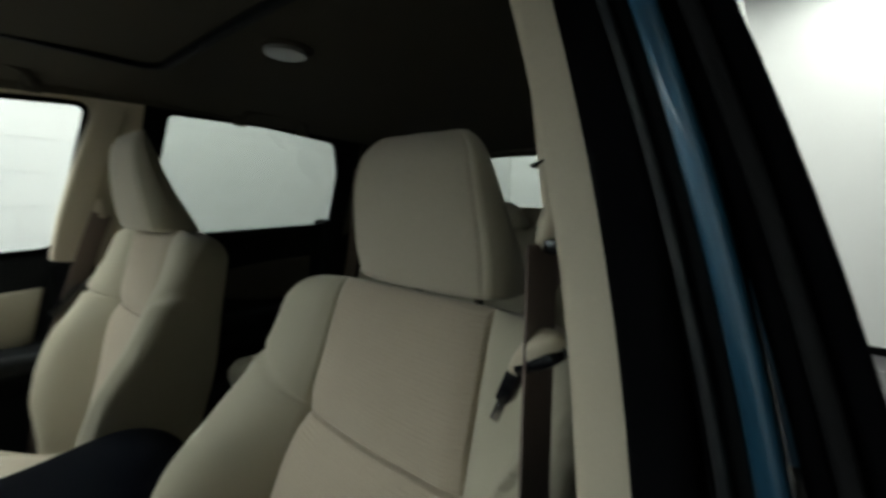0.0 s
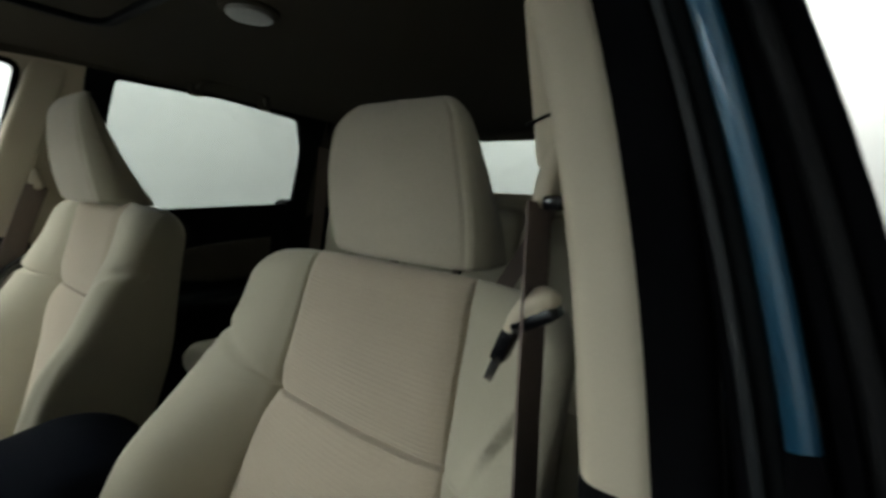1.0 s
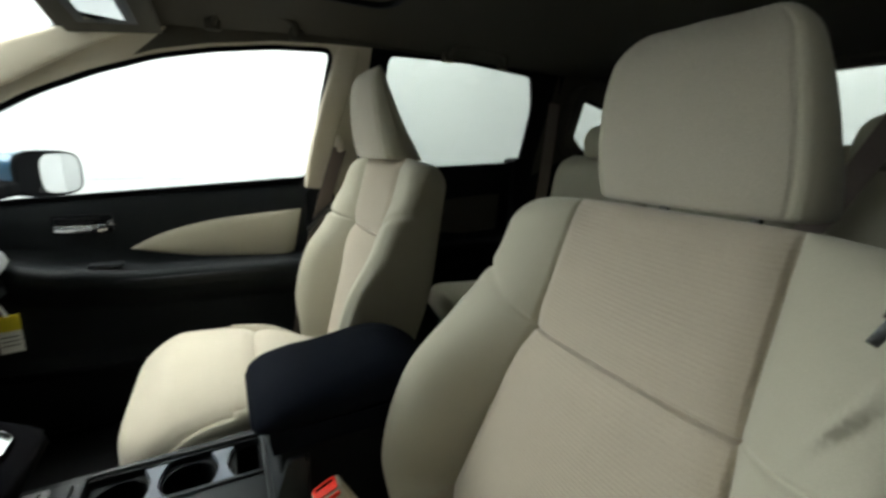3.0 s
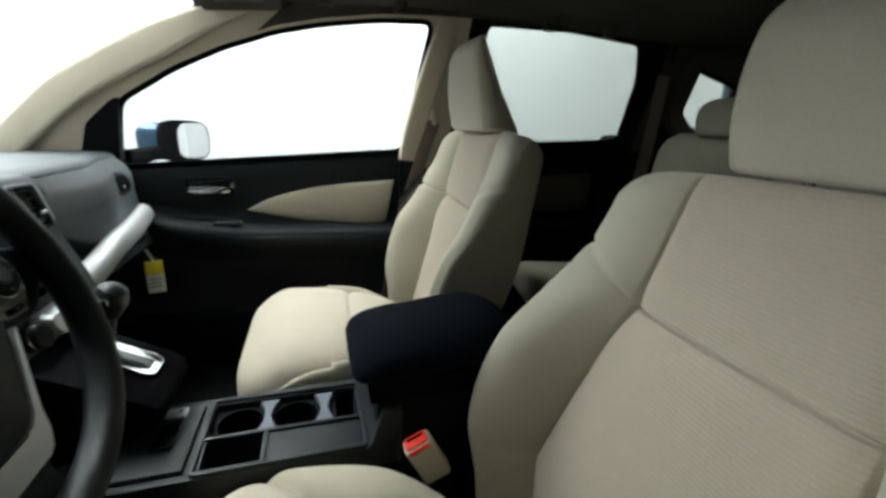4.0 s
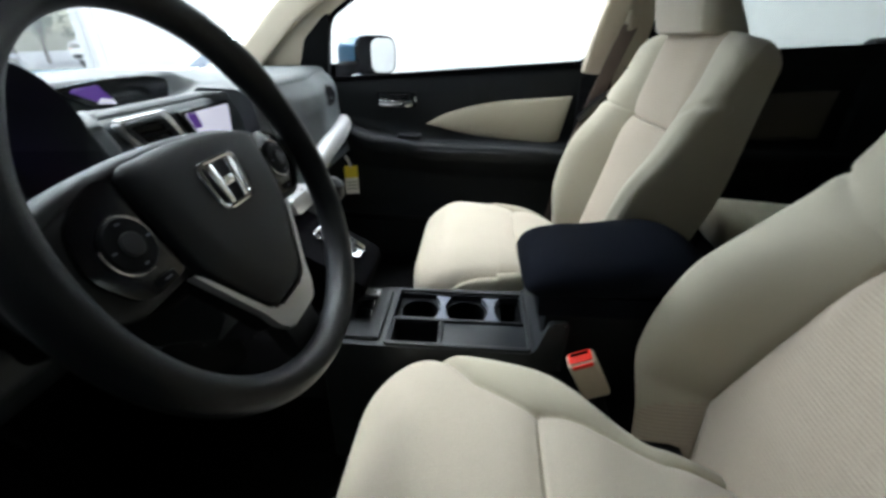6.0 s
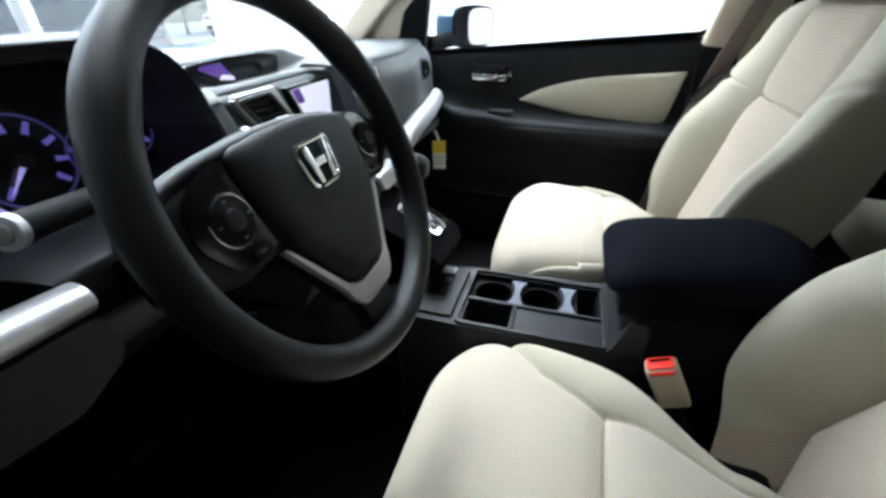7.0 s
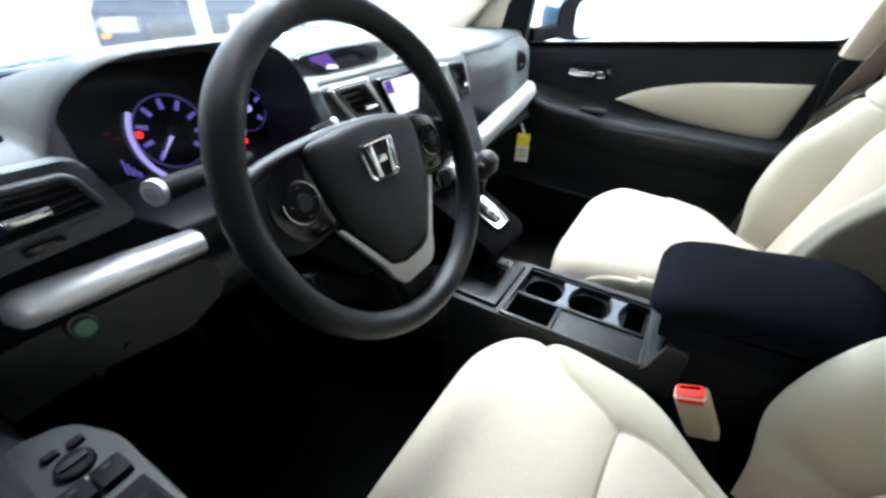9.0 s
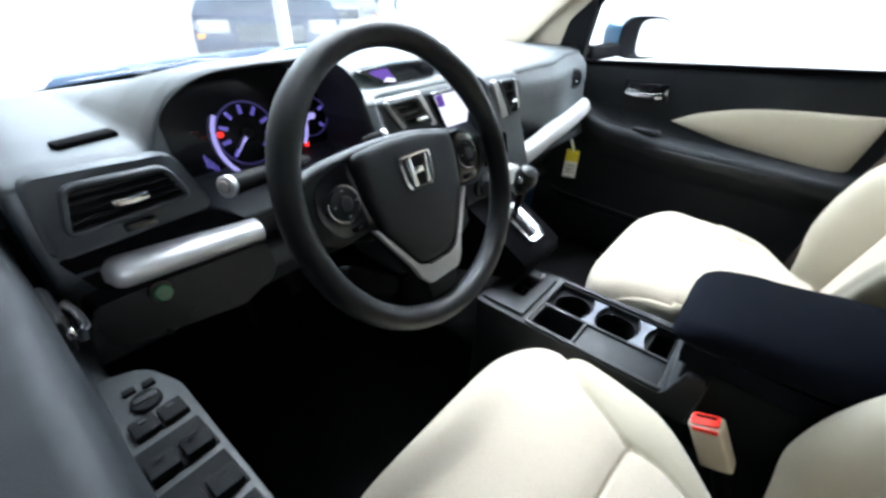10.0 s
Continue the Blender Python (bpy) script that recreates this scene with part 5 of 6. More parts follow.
# shifter pod reaching out below the stack
pod = part("shifter_pod", prism(fillet([(0.16, 0.90), (0.10, 0.872), (0.0, 0.818), (-0.018, 0.800), (-0.008, 0.775), (0.07, 0.75), (0.18, 0.72), (0.25, 0.80)], 0.02), "x", -0.050, 0.098, 0.016, 4), M_RUBBER, cs, "black shifter pod")


def slope(x, u, d=0.0):
    """A place on the shifter pod's sloping top: u from its lower end, d off it."""
    return (x, 0.008 + 0.875 * u - 0.48 * d, 0.823 + 0.48 * u + 0.875 * d)


def slope_plate(poly, d0, d1, material, name, parent, label=""):
    b = prism(poly, "z", d0, d1, 0.0015)
    for v in b.verts:
        v.co = Vector(slope(v.co.x, v.co.y, v.co.z))
    return part(name, b, material, parent, label)


slope_plate(fillet([(0.010, 0.004), (0.066, 0.004), (0.066, 0.100), (0.010, 0.100)], 0.012), 0.0, 0.006, M_CHROME, "gate_frame", pod, "chrome shift gate frame")
slope_plate(fillet([(0.020, 0.014), (0.046, 0.014), (0.046, 0.094), (0.020, 0.094)], 0.006), 0.004, 0.0085, M_GLOSSBLK, "gate", pod, "black shift gate")
lev = part("shift_lever", tube([slope(0.033, 0.076, 0.0), slope(0.028, 0.088, 0.05), slope(0.020, 0.098, 0.09)], 0.008), M_GLOSSBLK, cs, "black shift lever")
kb = []
for k in range(18):
    v = k / 17
    r = ease(v, [0, 0.25, 0.6, 0.9, 1.0], [0.011, 0.019, 0.024, 0.019, 0.004])
    p = slope(0.020 - 0.006 * v, 0.098 + 0.006 * v, 0.065 + 0.062 * v)
    kb.append([(p[0] + r * math.cos(a), p[1] + r * 0.95 * math.sin(a) * 0.9, p[2] + r * 0.43 * math.sin(a)) for a in np.linspace(0, 2 * math.pi, 22, endpoint=False)])
part("shift_knob", loft(kb), M_LEATHER, cs, "black leather shift knob")
part("release_button", box(slope(-0.006, 0.102, 0.104), (0.008, 0.012, 0.012), 0.003), M_CHROME, cs, "chrome shift release button")

# ---- steering wheel ----
WM = Matrix.Translation((-0.338, 0.030, 1.071)) @ Euler((radians(90 - 23.5), 0, 0)).to_matrix().to_4x4()
sw = thing("steering_wheel", "black leather steering wheel with a silver lower spoke", "steering wheel", m=WM.copy())


def wpart(name, b, material, parent=None, label="", sharp=35):
    """A part drawn in the wheel's own plane: x to the side, y up, z towards the driver."""
    b.transform(WM)
    return part(name, b, material, parent or sw, label, sharp=sharp)


rim = [(0.1665 * math.cos(a), 0.1665 * math.sin(a), 0.022) for a in np.linspace(0, 2 * math.pi, 96, endpoint=False)]
rb = bmesh.new()
vs = []
for k, (x, y, z) in enumerate(rim):
    a = 2 * math.pi * k / 96
    fat = 0.0150 + 0.0020 * (math.exp(-((math.degrees(a) - 35) / 12) ** 2) + math.exp(-((math.degrees(a) - 145) / 12) ** 2))
    vs.append([rb.verts.new((x + fat * math.cos(b) * math.cos(a) * 0.95, y + fat * math.cos(b) * math.sin(a) * 0.95, z + fat * 1.08 * math.sin(b))) for b in np.linspace(0, 2 * math.pi, 24, endpoint=False)])
for k in range(96):
    for j in range(24):
        rb.faces.new((vs[k][j], vs[(k + 1) % 96][j], vs[(k + 1) % 96][(j + 1) % 24], vs[k][(j + 1) % 24]))
wpart("rim", rb, M_LEATHER)


def dome(poly, z0, z1, puff, steps=7):
    """A cushion-like pad on an outline in the wheel's plane."""
    p = np.array(poly, float)
    m = p.mean(0)
    rings = [[(q[0], q[1], z0) for q in p]]
    for k in range(steps):
        t = k / (steps - 1)
        sh = 0.02 * t ** 2 + 0.55 * max(0, t - 0.35) ** 1.5
        rings.append([(*(q + (m - q) * min(0.92, sh * 1.15)), z1 + puff * math.sin(t * math.pi / 2) - 0.006 * (1 - min(1, t * 3)) ** 2) for q in p])
    return loft(rings)


pad = fillet([(-0.084, 0.050), (-0.03, 0.0545), (0.02, 0.0530), (0.083, 0.0420), (0.079, 0.0), (0.072, -0.036), (0.031, -0.101), (-0.031, -0.101), (-0.072, -0.036), (-0.079, 0.0)], 0.016, 4)
# the rounded upper edge that runs from rim to rim over the hub
top_edge = curve_line([(-0.158, 0.030, -0.002), (-0.122, 0.0425, -0.002), (-0.082, 0.0485, 0.0), (-0.03, 0.0515, 0.001), (0.03, 0.0490, 0.001), (0.082, 0.0395, 0.0), (0.122, 0.028, -0.002), (0.158, 0.016, -0.002)], 40)
wpart("upper_edge", sweep(top_edge, [(0.0080 * math.cos(a), 0.0150 * math.sin(a)) for a in np.linspace(0, 2 * math.pi, 20, endpoint=False)], up=(0, 0, 1)), M_GREYPL, sharp=60)
wpart("airbag_cover", dome(pad, -0.006, 0.012, 0.016), M_GREYPL, label="black airbag cover", sharp=50)
for s in (-1, 1):
    sp = fillet([(s * 0.078, 0.045 - s * 0.004), (s * 0.10, 0.042 - s * 0.004), (s * 0.163, 0.024 - s * 0.006), (s * 0.163, -0.012), (s * 0.125, -0.038), (s * 0.066, -0.034), (s * 0.072, 0.0)], 0.010, 3)
    wpart("spoke", dome(sp, -0.018, 0.006, 0.007, 5), M_GREYPL, sharp=50)
    pd = fillet([(s * 0.082, 0.042 - s * 0.004), (s * 0.100, 0.044 - s * 0.004), (s * 0.132, 0.030), (s * 0.140, 0.0), (s * 0.120, -0.030), (s * 0.076, -0.028)], 0.012, 3)
    swp = wpart("switch_pad", dome(pd, 0.0, 0.0155, 0.002, 4), M_GLOSSBLK, sharp=50)
    cx0, cy0 = s * 0.106, 0.006
    # ring drawn only where it glints, as two bright arcs
    for a0, a1 in ((-35, 95), (165, 285)):
        wpart("button_glint", tube([(cx0 + 0.0195 * math.cos(a), cy0 + 0.0195 * math.sin(a), 0.0190) for a in np.linspace(radians(a0), radians(a1), 22)], 0.0010, 8), M_STEEL, swp, "thin bright ring segment")
    wpart("button", cyl((cx0, cy0, 0.0185), 0.0182, 0.006, (0, 0, 1), 32, 0.002), M_BLACK, swp)
    wpart("button_centre", cyl((cx0, cy0, 0.0215), 0.008, 0.005, (0, 0, 1), 24, 0.0015), M_GREYPL, swp)
    for a in (0, 90, 180, 270):
        ca, sa = math.cos(radians(a)), math.sin(radians(a))
        wpart("button_mark", box((cx0 + 0.0140 * ca, cy0 + 0.0140 * sa, 0.0217), (0.0030, 0.0014, 0.0006)), M_CUPTRIM, swp)
    wpart("button", box((s * 0.098, -0.0235, 0.0178), (0.016, 0.006, 0.004), 0.0015), M_BLACK, swp)
    wpart("button_mark", box((s * 0.098, -0.0235, 0.0200), (0.006, 0.0012, 0.0006)), M_CUPTRIM, swp)
# silver lower spoke: a V that widens into the foot
vee = [(-0.083, -0.033), (-0.0775, -0.0355), (-0.037, -0.096), (-0.024, -0.1045), (0.024, -0.1045), (0.037, -0.096), (0.0775, -0.0355), (0.083, -0.033),
       (0.0450, -0.097), (0.039, -0.113), (0.027, -0.127), (-0.027, -0.127), (-0.039, -0.113), (-0.0450, -0.097)]
wpart("silver_spoke", prism(fillet(vee, 0.004, 3), "z", 0.0125, 0.0205, 0.0022, 3), M_SILVER, label="satin silver spoke trim")
# dark carrier behind the silver trim
back = [(-0.076, -0.034), (0.076, -0.034), (0.041, -0.097), (0.034, -0.118), (-0.034, -0.118), (-0.041, -0.097)]
wpart("spoke_carrier", prism(fillet(back, 0.006, 3), "z", -0.010, 0.0122, 0.003, 2), M_BLACK)
wpart("foot", prism(fillet([(-0.029, -0.106), (0.029, -0.106), (0.024, -0.164), (-0.024, -0.164)], 0.008), "z", -0.006, 0.0118, 0.004), M_GREYPL)
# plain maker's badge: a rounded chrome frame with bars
fr = fillet([(-0.026, 0.019), (0.026, 0.019), (0.022, -0.020), (-0.022, -0.020)], 0.010, 5)
bd = wpart("badge", prism([(p[0] * 1.0, p[1] + 0.012) for p in fr], "z", 0.020, 0.0275, 0.001), M_GLOSSBLK)
wpart("badge_frame", sweep([(p[0], p[1] + 0.012, 0.0285) for p in fr], circle(0.0024, 8), up=(0, 0, 1), closed=True), M_CHROME, bd, "chrome badge frame")
for s in (-1, 1):
    wpart("badge_bar", prism(fillet([(s * 0.018, 0.029), (s * 0.009, 0.029), (s * 0.0065, -0.006), (s * 0.0138, -0.006)], 0.002, 2), "z", 0.0270, 0.0310, 0.001), M_CHROME, bd, "chrome badge bar")
wpart("badge_bar", prism(fillet([(-0.010, 0.016), (0.010, 0.016), (0.009, 0.008), (-0.009, 0.008)], 0.001, 2), "z", 0.0270, 0.0305, 0.001), M_CHROME, bd, "chrome badge bar")
# lower left key pod marks
for k in range(4):
    wpart("key_mark", box((-0.090 + 0.016 * k, -0.085 - 0.010 * k, -0.008), (0.005, 0.002, 0.001)), M_RUBBER_GREY)
wpart("key_pod", prism(fillet([(-0.112, -0.062), (-0.05, -0.108), (-0.062, -0.128), (-0.124, -0.090)], 0.008), "z", -0.03, -0.0095, 0.003), M_BLACK)

# steering column, ignition-side stalks
col = thing("steering_column", "black steering column shroud with control stalks", "steering column", m=pose(-0.345, 0.12, 1.03))
ax = WM.to_3x3() @ Vector((0, 0, -1))
p0 = Vector((-0.338, 0.030, 1.071))
part("shroud", sweep([tuple(p0 + ax * d) for d in (0.03, 0.06, 0.16, 0.26)], fillet([(-0.055, -0.065), (0.055, -0.065), (0.055, 0.010), (-0.055, 0.010)], 0.025, 5), up=(0, 0.4, 1), scale=[0.9, 1.0, 1.05, 1.1]), M_BLACK, col)
for s, reach in ((-1, 1.0), (1, 0.22)):
    a = p0 + ax * 0.085 + Vector((s * 0.05, 0.058, 0.040))
    b = a + Vector((s * 0.125, -0.054, 0.021)) * reach
    st = part("stalk", sweep([tuple(a), tuple(a.lerp(b, 0.5)), tuple(b)], circle(0.0105, 16), scale=[0.75, 0.95, 1.02]), M_BLACK, col, "black control stalk")
    d = (b - a).normalized()
    part("stalk_ring", cyl(tuple(b + d * 0.004), 0.0118, 0.007, tuple(d), 28, 0.002), M_SILVER, st, "silver stalk end")
    part("stalk_cap", cyl(tuple(b + d * 0.0085), 0.0068, 0.003, tuple(d), 24, 0.0015), M_LENS, st)

# ---- centre console ----
con = thing("floor_console", "dark grey console tray with two cup holders and storage bins", "centre console", m=pose(0, -0.15, 0.45))


def tray():
    """The console's top with real openings for bins and cup holders."""
    z = 0.735
    q = bmesh.new()
    loops = []
    outer = fillet([(-0.118, 0.055), (-0.118, -0.315), (0.075, -0.315), (0.062, 0.055)], 0.012, 3)

    def rect(x0, x1, y0, y1, r=0.006):
        return fillet([(x0, y0), (x1, y0), (x1, y1), (x0, y1)], r, 3)
    h_cup = []
    for cx, cy in ((0.005, -0.105), (0.005, -0.195)):
        h_cup.append([(cx + 0.036 * math.cos(a), cy + 0.036 * math.sin(a)) for a in np.linspace(0, 2 * math.pi, 32, endpoint=False)])
    holes = [rect(-0.037, 0.047, -0.300, -0.062), rect(-0.103, -0.045, -0.148, -0.066)]
    for lp in (outer, *holes):
        vv = [q.verts.new((x, y, z)) for x, y in lp]
        for i in range(len(vv)):
            q.edges.new((vv[i], vv[(i + 1) % len(vv)]))
        loops.append(vv)
    r = bmesh.ops.triangle_fill(q, use_beauty=True, edges=q.edges[:])
    for lp, depth in zip(loops[1:], (0.012, 0.055)):
        low = [q.verts.new((v.co.x, v.co.y, z - depth)) for v in lp]
        for i in range(len(lp)):
            j = (i + 1) % len(lp)
            q.faces.new((lp[i], lp[j], low[j], low[i]))
        if depth > 0.02:
            q.faces.new(low)
    low = [q.verts.new((v.co.x * 1.03, v.co.y, 0.45)) for v in loops[0]]
    for i in range(len(low)):
        j = (i + 1) % len(low)
        q.faces.new((loops[0][i], loops[0][j], low[j], low[i]))
    part("body", q, M_GREYPL, con, sharp=30)
    # inner floor of the cup row with its two round wells
    q = bmesh.new()
    vv_all = []
    for lp in (holes[0], *h_cup, rect(-0.033, 0.043, -0.296, -0.262)):
        vv = [q.verts.new((x, y, z - 0.012)) for x, y in lp]
        for i in range(len(vv)):
            q.edges.new((vv[i], vv[(i + 1) % len(vv)]))
        vv_all.append(vv)
    bmesh.ops.triangle_fill(q, use_beauty=True, edges=q.edges[:])
    for lp in vv_all[1:]:
        low = [q.verts.new((v.co.x, v.co.y, z - 0.085)) for v in lp]
        for i in range(len(lp)):
            j = (i + 1) % len(lp)
            q.faces.new((lp[i], lp[j], low[j], low[i]))
        q.faces.new(low)
    part("cup_well", q, M_BLACK, con, sharp=30)


tray()
# raised rim round the tray, divider, flat lid of the rear bin
loop = [(x, y, 0.737) for x, y in fillet([(-0.112, -0.058), (-0.112, -0.306), (0.055, -0.306), (0.055, -0.058)], 0.008, 3)]
part("rim", sweep(loop, fillet([(-0.004, -0.004), (0.004, -0.004), (0.004, 0.004), (-0.004, 0.004)], 0.002, 2), closed=True), M_GREYPL, con)
part("divider", box((-0.041, -0.181, 0.737), (0.007, 0.238, 0.006), 0.002), M_GREYPL, con)
part("divider", box((-0.076, -0.152, 0.737), (0.064, 0.007, 0.006), 0.002), M_GREYPL, con)
part("bin_lid", box((-0.076, -0.230, 0.733), (0.062, 0.142, 0.006), 0.003), M_GREYPL, con)
# pale rubber webs between and behind the cup wells, waisted
for cy, w in ((-0.150, 0.010), (-0.243, 0.012)):
    a = [(-0.034 + 0.077 * k / 12, cy - w / 2 - 0.011 * abs(k / 6 - 1) ** 2) for k in range(13)]
    b = [(-0.034 + 0.077 * k / 12, cy + w / 2 + (0.011 * abs(k / 6 - 1) ** 2 if cy > -0.2 else 0.011 * abs(k / 6 - 1) ** 2)) for k in range(12, -1, -1)]
    part("cup_web", prism(a + b, "z", 0.722, 0.734, 0.001), M_CUPTRIM, con, "pale grey rubber web between the cup wells")
# switch strip in front of the tray
part("switch_plate", box((-0.030, 0.000, 0.738), (0.150, 0.095, 0.010), 0.004), M_GREYPL, con)
for k, cx in enumerate((-0.045, -0.012, 0.026)):
    s = part("seat_switch", box((cx, -0.008, 0.744), (0.024, 0.030, 0.008), 0.003), M_GLOSSBLK if k < 2 else M_SILVER, con)
    part("switch_mark", box((cx, -0.014, 0.7485), (0.010, 0.003, 0.0008)), M_RUBBER_GREY, s)
# rear step up to the armrest
part("riser", prism(fillet([(-0.300, 0.733), (-0.312, 0.742), (-0.330, 0.800), (-0.36, 0.80), (-0.36, 0.70), (-0.30, 0.70)], 0.006), "x", -0.118, 0.075, 0.008), M_GREYPL, con)
part("box", box((-0.015, -0.445, 0.63), (0.190, 0.250, 0.36), 0.012), M_BLACK, con, "black console box")

arm = thing("armrest_cover", "navy-black stretch fabric cover over the console armrest", "armrest", m=pose(-0.015, -0.43, 0.80))
rings = []
for k in range(48):
    v = k / 47
    y = -0.286 - 0.304 * v
    f, r = max(0.0, (0.14 - v) / 0.14), max(0.0, (v - 0.68) / 0.32)
    ef, er = math.sqrt(max(0.0, 1 - f * f)), math.sqrt(max(0.0, 1 - r * r))
    top = ease(v, [0, 0.3, 0.72, 1.0], [0.893, 0.908, 0.924, 0.920]) - 0.030 * (1 - ef) - 0.070 * (1 - er)
    low = lerp(v, [0, 0.4, 1.0], [0.832, 0.836, 0.846]) + 0.012 * (1 - ef)
    hw = 0.101 - 0.026 * (1 - ef) - 0.016 * (1 - er)
    zc, hh = (top + low) / 2, (top - low) / 2
    dense = []
    for j in range(200):
        a = 2 * math.pi * j / 200
        ca, sa = math.cos(a), math.sin(a)
        x = hw * math.copysign(abs(ca) ** 0.46, ca)
        dense.append((-0.016 + x, zc + hh * math.copysign(abs(sa) ** 0.60, sa) - 0.012 * (x / 0.1) ** 2 * (sa > 0)))
    rings.append([(p[0], y, p[1] + 0.0025 * noise.noise(Vector((p[0] * 14, y * 11, p[1] * 14)))) for p in resample(dense, 84)])
part("cover", loft(rings), M_NEOPRENE, arm, sharp=60)
part("hem", loft([[(-0.016 + sx_ * (0.090 + g), y_ + (g if y_ > -0.4 else -g), z_) for sx_, y_ in ((-1, -0.312), (1, -0.312), (1, -0.572), (-1, -0.572))] for z_, g in ((0.806, 0.0), (0.825, 0.003), (0.845, 0.004))]), M_NEOPRENE, arm)

# ---- driver's door switches ----
dsw = part("switch_panel", prism(fillet([(-0.688, 0.140), (-0.645, 0.124), (-0.628, 0.075), (-0.630, -0.14), (-0.702, -0.14)], 0.012, 4), "z", 0.905, 0.928, 0.003), M_SWITCHPANEL, driver_door, "dark grey window switch panel")


def sw_box(c, s, material, name, ang=0.0, bev=0.002):
    return part(name, box((c[0], c[1], c[2]), s, bev, rot=Euler((0, 0, radians(ang))).to_matrix()), material, dsw)


sw_box((-0.668, 0.098, 0.9295), (0.012, 0.008, 0.006), M_BLACK, "mirror_select")
sw_box((-0.651, 0.096, 0.9295), (0.012, 0.008, 0.006), M_BLACK, "mirror_select")
part("mirror_knob", cyl((-0.660, 0.074, 0.930), 0.0135, 0.007, (0, 0, 1), 28, 0.002), M_BLACK, dsw)
part("knob_tip", box((-0.660, 0.074, 0.9345), (0.020, 0.007, 0.004), 0.0018), M_GREYPL, dsw)
for k, cx in enumerate((-0.672, -0.648)):
    sw_box((cx, 0.042, 0.931), (0.022, 0.022, 0.009), M_BLACK, "lock_switch", 2)
    sw_box((cx, 0.046, 0.9362), (0.006, 0.004, 0.0008), M_GREYPL, "switch_mark", 0, 0)
for r, cy in enumerate((0.0, -0.052, -0.104)):
    sw_box((-0.662, cy, 0.9282), (0.056, 0.044, 0.003), M_BLACK, "switch_well", 2)
    for cx in (-0.676, -0.648):
        b = box((cx, cy - 0.008, 0.933), (0.024, 0.026, 0.011), 0.003)
        for v in b.verts:
            if v.co.y > cy:
                v.co.z -= 0.005
        part("window_switch", b, M_BLACK, dsw)
        sw_box((cx, cy - 0.004, 0.9392), (0.008, 0.003, 0.0008), M_RUBBER_GREY, "switch_mark", 0, 0)

# ---- belts ----
def ribbon(path, across, w, th=0.0016):
    """Webbing: a flat strip along a line; across: its width's direction."""
    p = curve_line(path, 28)
    a = np.array(across, float)
    a /= np.linalg.norm(a)
    rings = []
    for i, q in enumerate(p):
        t = p[min(i + 1, 27)] - p[max(i - 1, 0)]
        t /= np.linalg.norm(t)
        s = a - t * (a @ t)
        s /= np.linalg.norm(s)
        n = np.cross(s, t)
        prof = [(-w / 2, -th / 2), (-w * 0.3, -th / 2), (0, -th * 0.3), (w * 0.3, -th / 2), (w / 2, -th / 2), (w / 2, th / 2), (w * 0.3, th / 2), (0, th * 0.7), (-w * 0.3, th / 2), (-w / 2, th / 2)]
        rings.append([tuple(q + s * u + n * v) for u, v in prof])
    return loft(rings)


def belt_anchor(sx, x, y, z, parent):
    """The teardrop cover of the upper belt guide."""
    rings = []
    for k in range(18):
        v = k / 17
        zz = z + 0.012 - 0.052 * v
        w = ease(v, [0, 0.2, 0.65, 0.9, 1.0], [0.005, 0.010, 0.015, 0.014, 0.006])
        d = ease(v, [0, 0.2, 0.65, 0.9, 1.0], [0.003, 0.006, 0.009, 0.008, 0.003])
        rings.append([(x + sx * (-0.006 - 0.010 * v) + d * math.cos(a), y + w * math.sin(a), zz) for a in np.linspace(0, 2 * math.pi, 24, endpoint=False)])
    c = part("guide_cover", loft(rings), M_BEIGE_PL, parent, "beige belt guide cover", sharp=60)
    part("belt_slot", box((x - sx * 0.006, y, z - 0.036), (0.012, 0.036, 0.010), 0.004), M_GLOSSBLK, parent)
    return c


db = thing("seat_belt", "taupe driver's seat belt hanging from its beige pillar guide", "seat belt", "front seat belts", m=pose(-0.61, -0.6, 1.28))
belt_anchor(-1, -0.624, -0.606, 1.298, db)
part("height_slider", box((-0.594, -0.640, 1.345), (0.024, 0.040, 0.122), 0.009, 4, Euler((0, radians(10), 0)).to_matrix()), M_BEIGE_PL, db, "beige belt height slider")
part("slider_seam", box((-0.5965, -0.636, 1.319), (0.0255, 0.036, 0.0016), rot=Euler((0, radians(20), 0)).to_matrix()), M_BLACK, db)
part("webbing", ribbon([(-0.606, -0.602, 1.262), (-0.609, -0.600, 1.20), (-0.613, -0.596, 1.12), (-0.622, -0.588, 1.0), (-0.64, -0.575, 0.80), (-0.655, -0.56, 0.5)], (-0.055, 1, 0), 0.046), M_WEB, db)
tg = part("tongue", sweep(curve_line([(-0.627, -0.596, 1.203), (-0.617, -0.590, 1.202), (-0.606, -0.587, 1.192), (-0.598, -0.588, 1.178)], 14), fillet([(-0.011, -0.0065), (0.011, -0.0065), (0.011, 0.0065), (-0.011, 0.0065)], 0.005, 3), up=(0.3, 0.2, 1), scale=[0.45, 0.72, 0.86, 0.95, 1.0, 1.0, 1.0, 0.96, 0.92, 0.86, 0.80, 0.72, 0.62, 0.50]), M_BEIGE_PL, db, "beige belt tongue grip")
part("grip_slot", box((-0.6155, -0.590, 1.1885), (0.030, 0.024, 0.009), 0.004, rot=Euler((0, radians(30), 0)).to_matrix()), M_GLOSSBLK, tg)
part("tongue_stem", box((-0.5955, -0.589, 1.167), (0.010, 0.016, 0.024), 0.003, rot=Euler((0, radians(-20), 0)).to_matrix()), M_GLOSSBLK, tg)
part("tongue_plate", box((-0.5905, -0.585, 1.153), (0.0060, 0.004, 0.026), 0.001, rot=Euler((0, radians(-20), 0)).to_matrix()), M_STEEL, tg, "chrome latch plate")

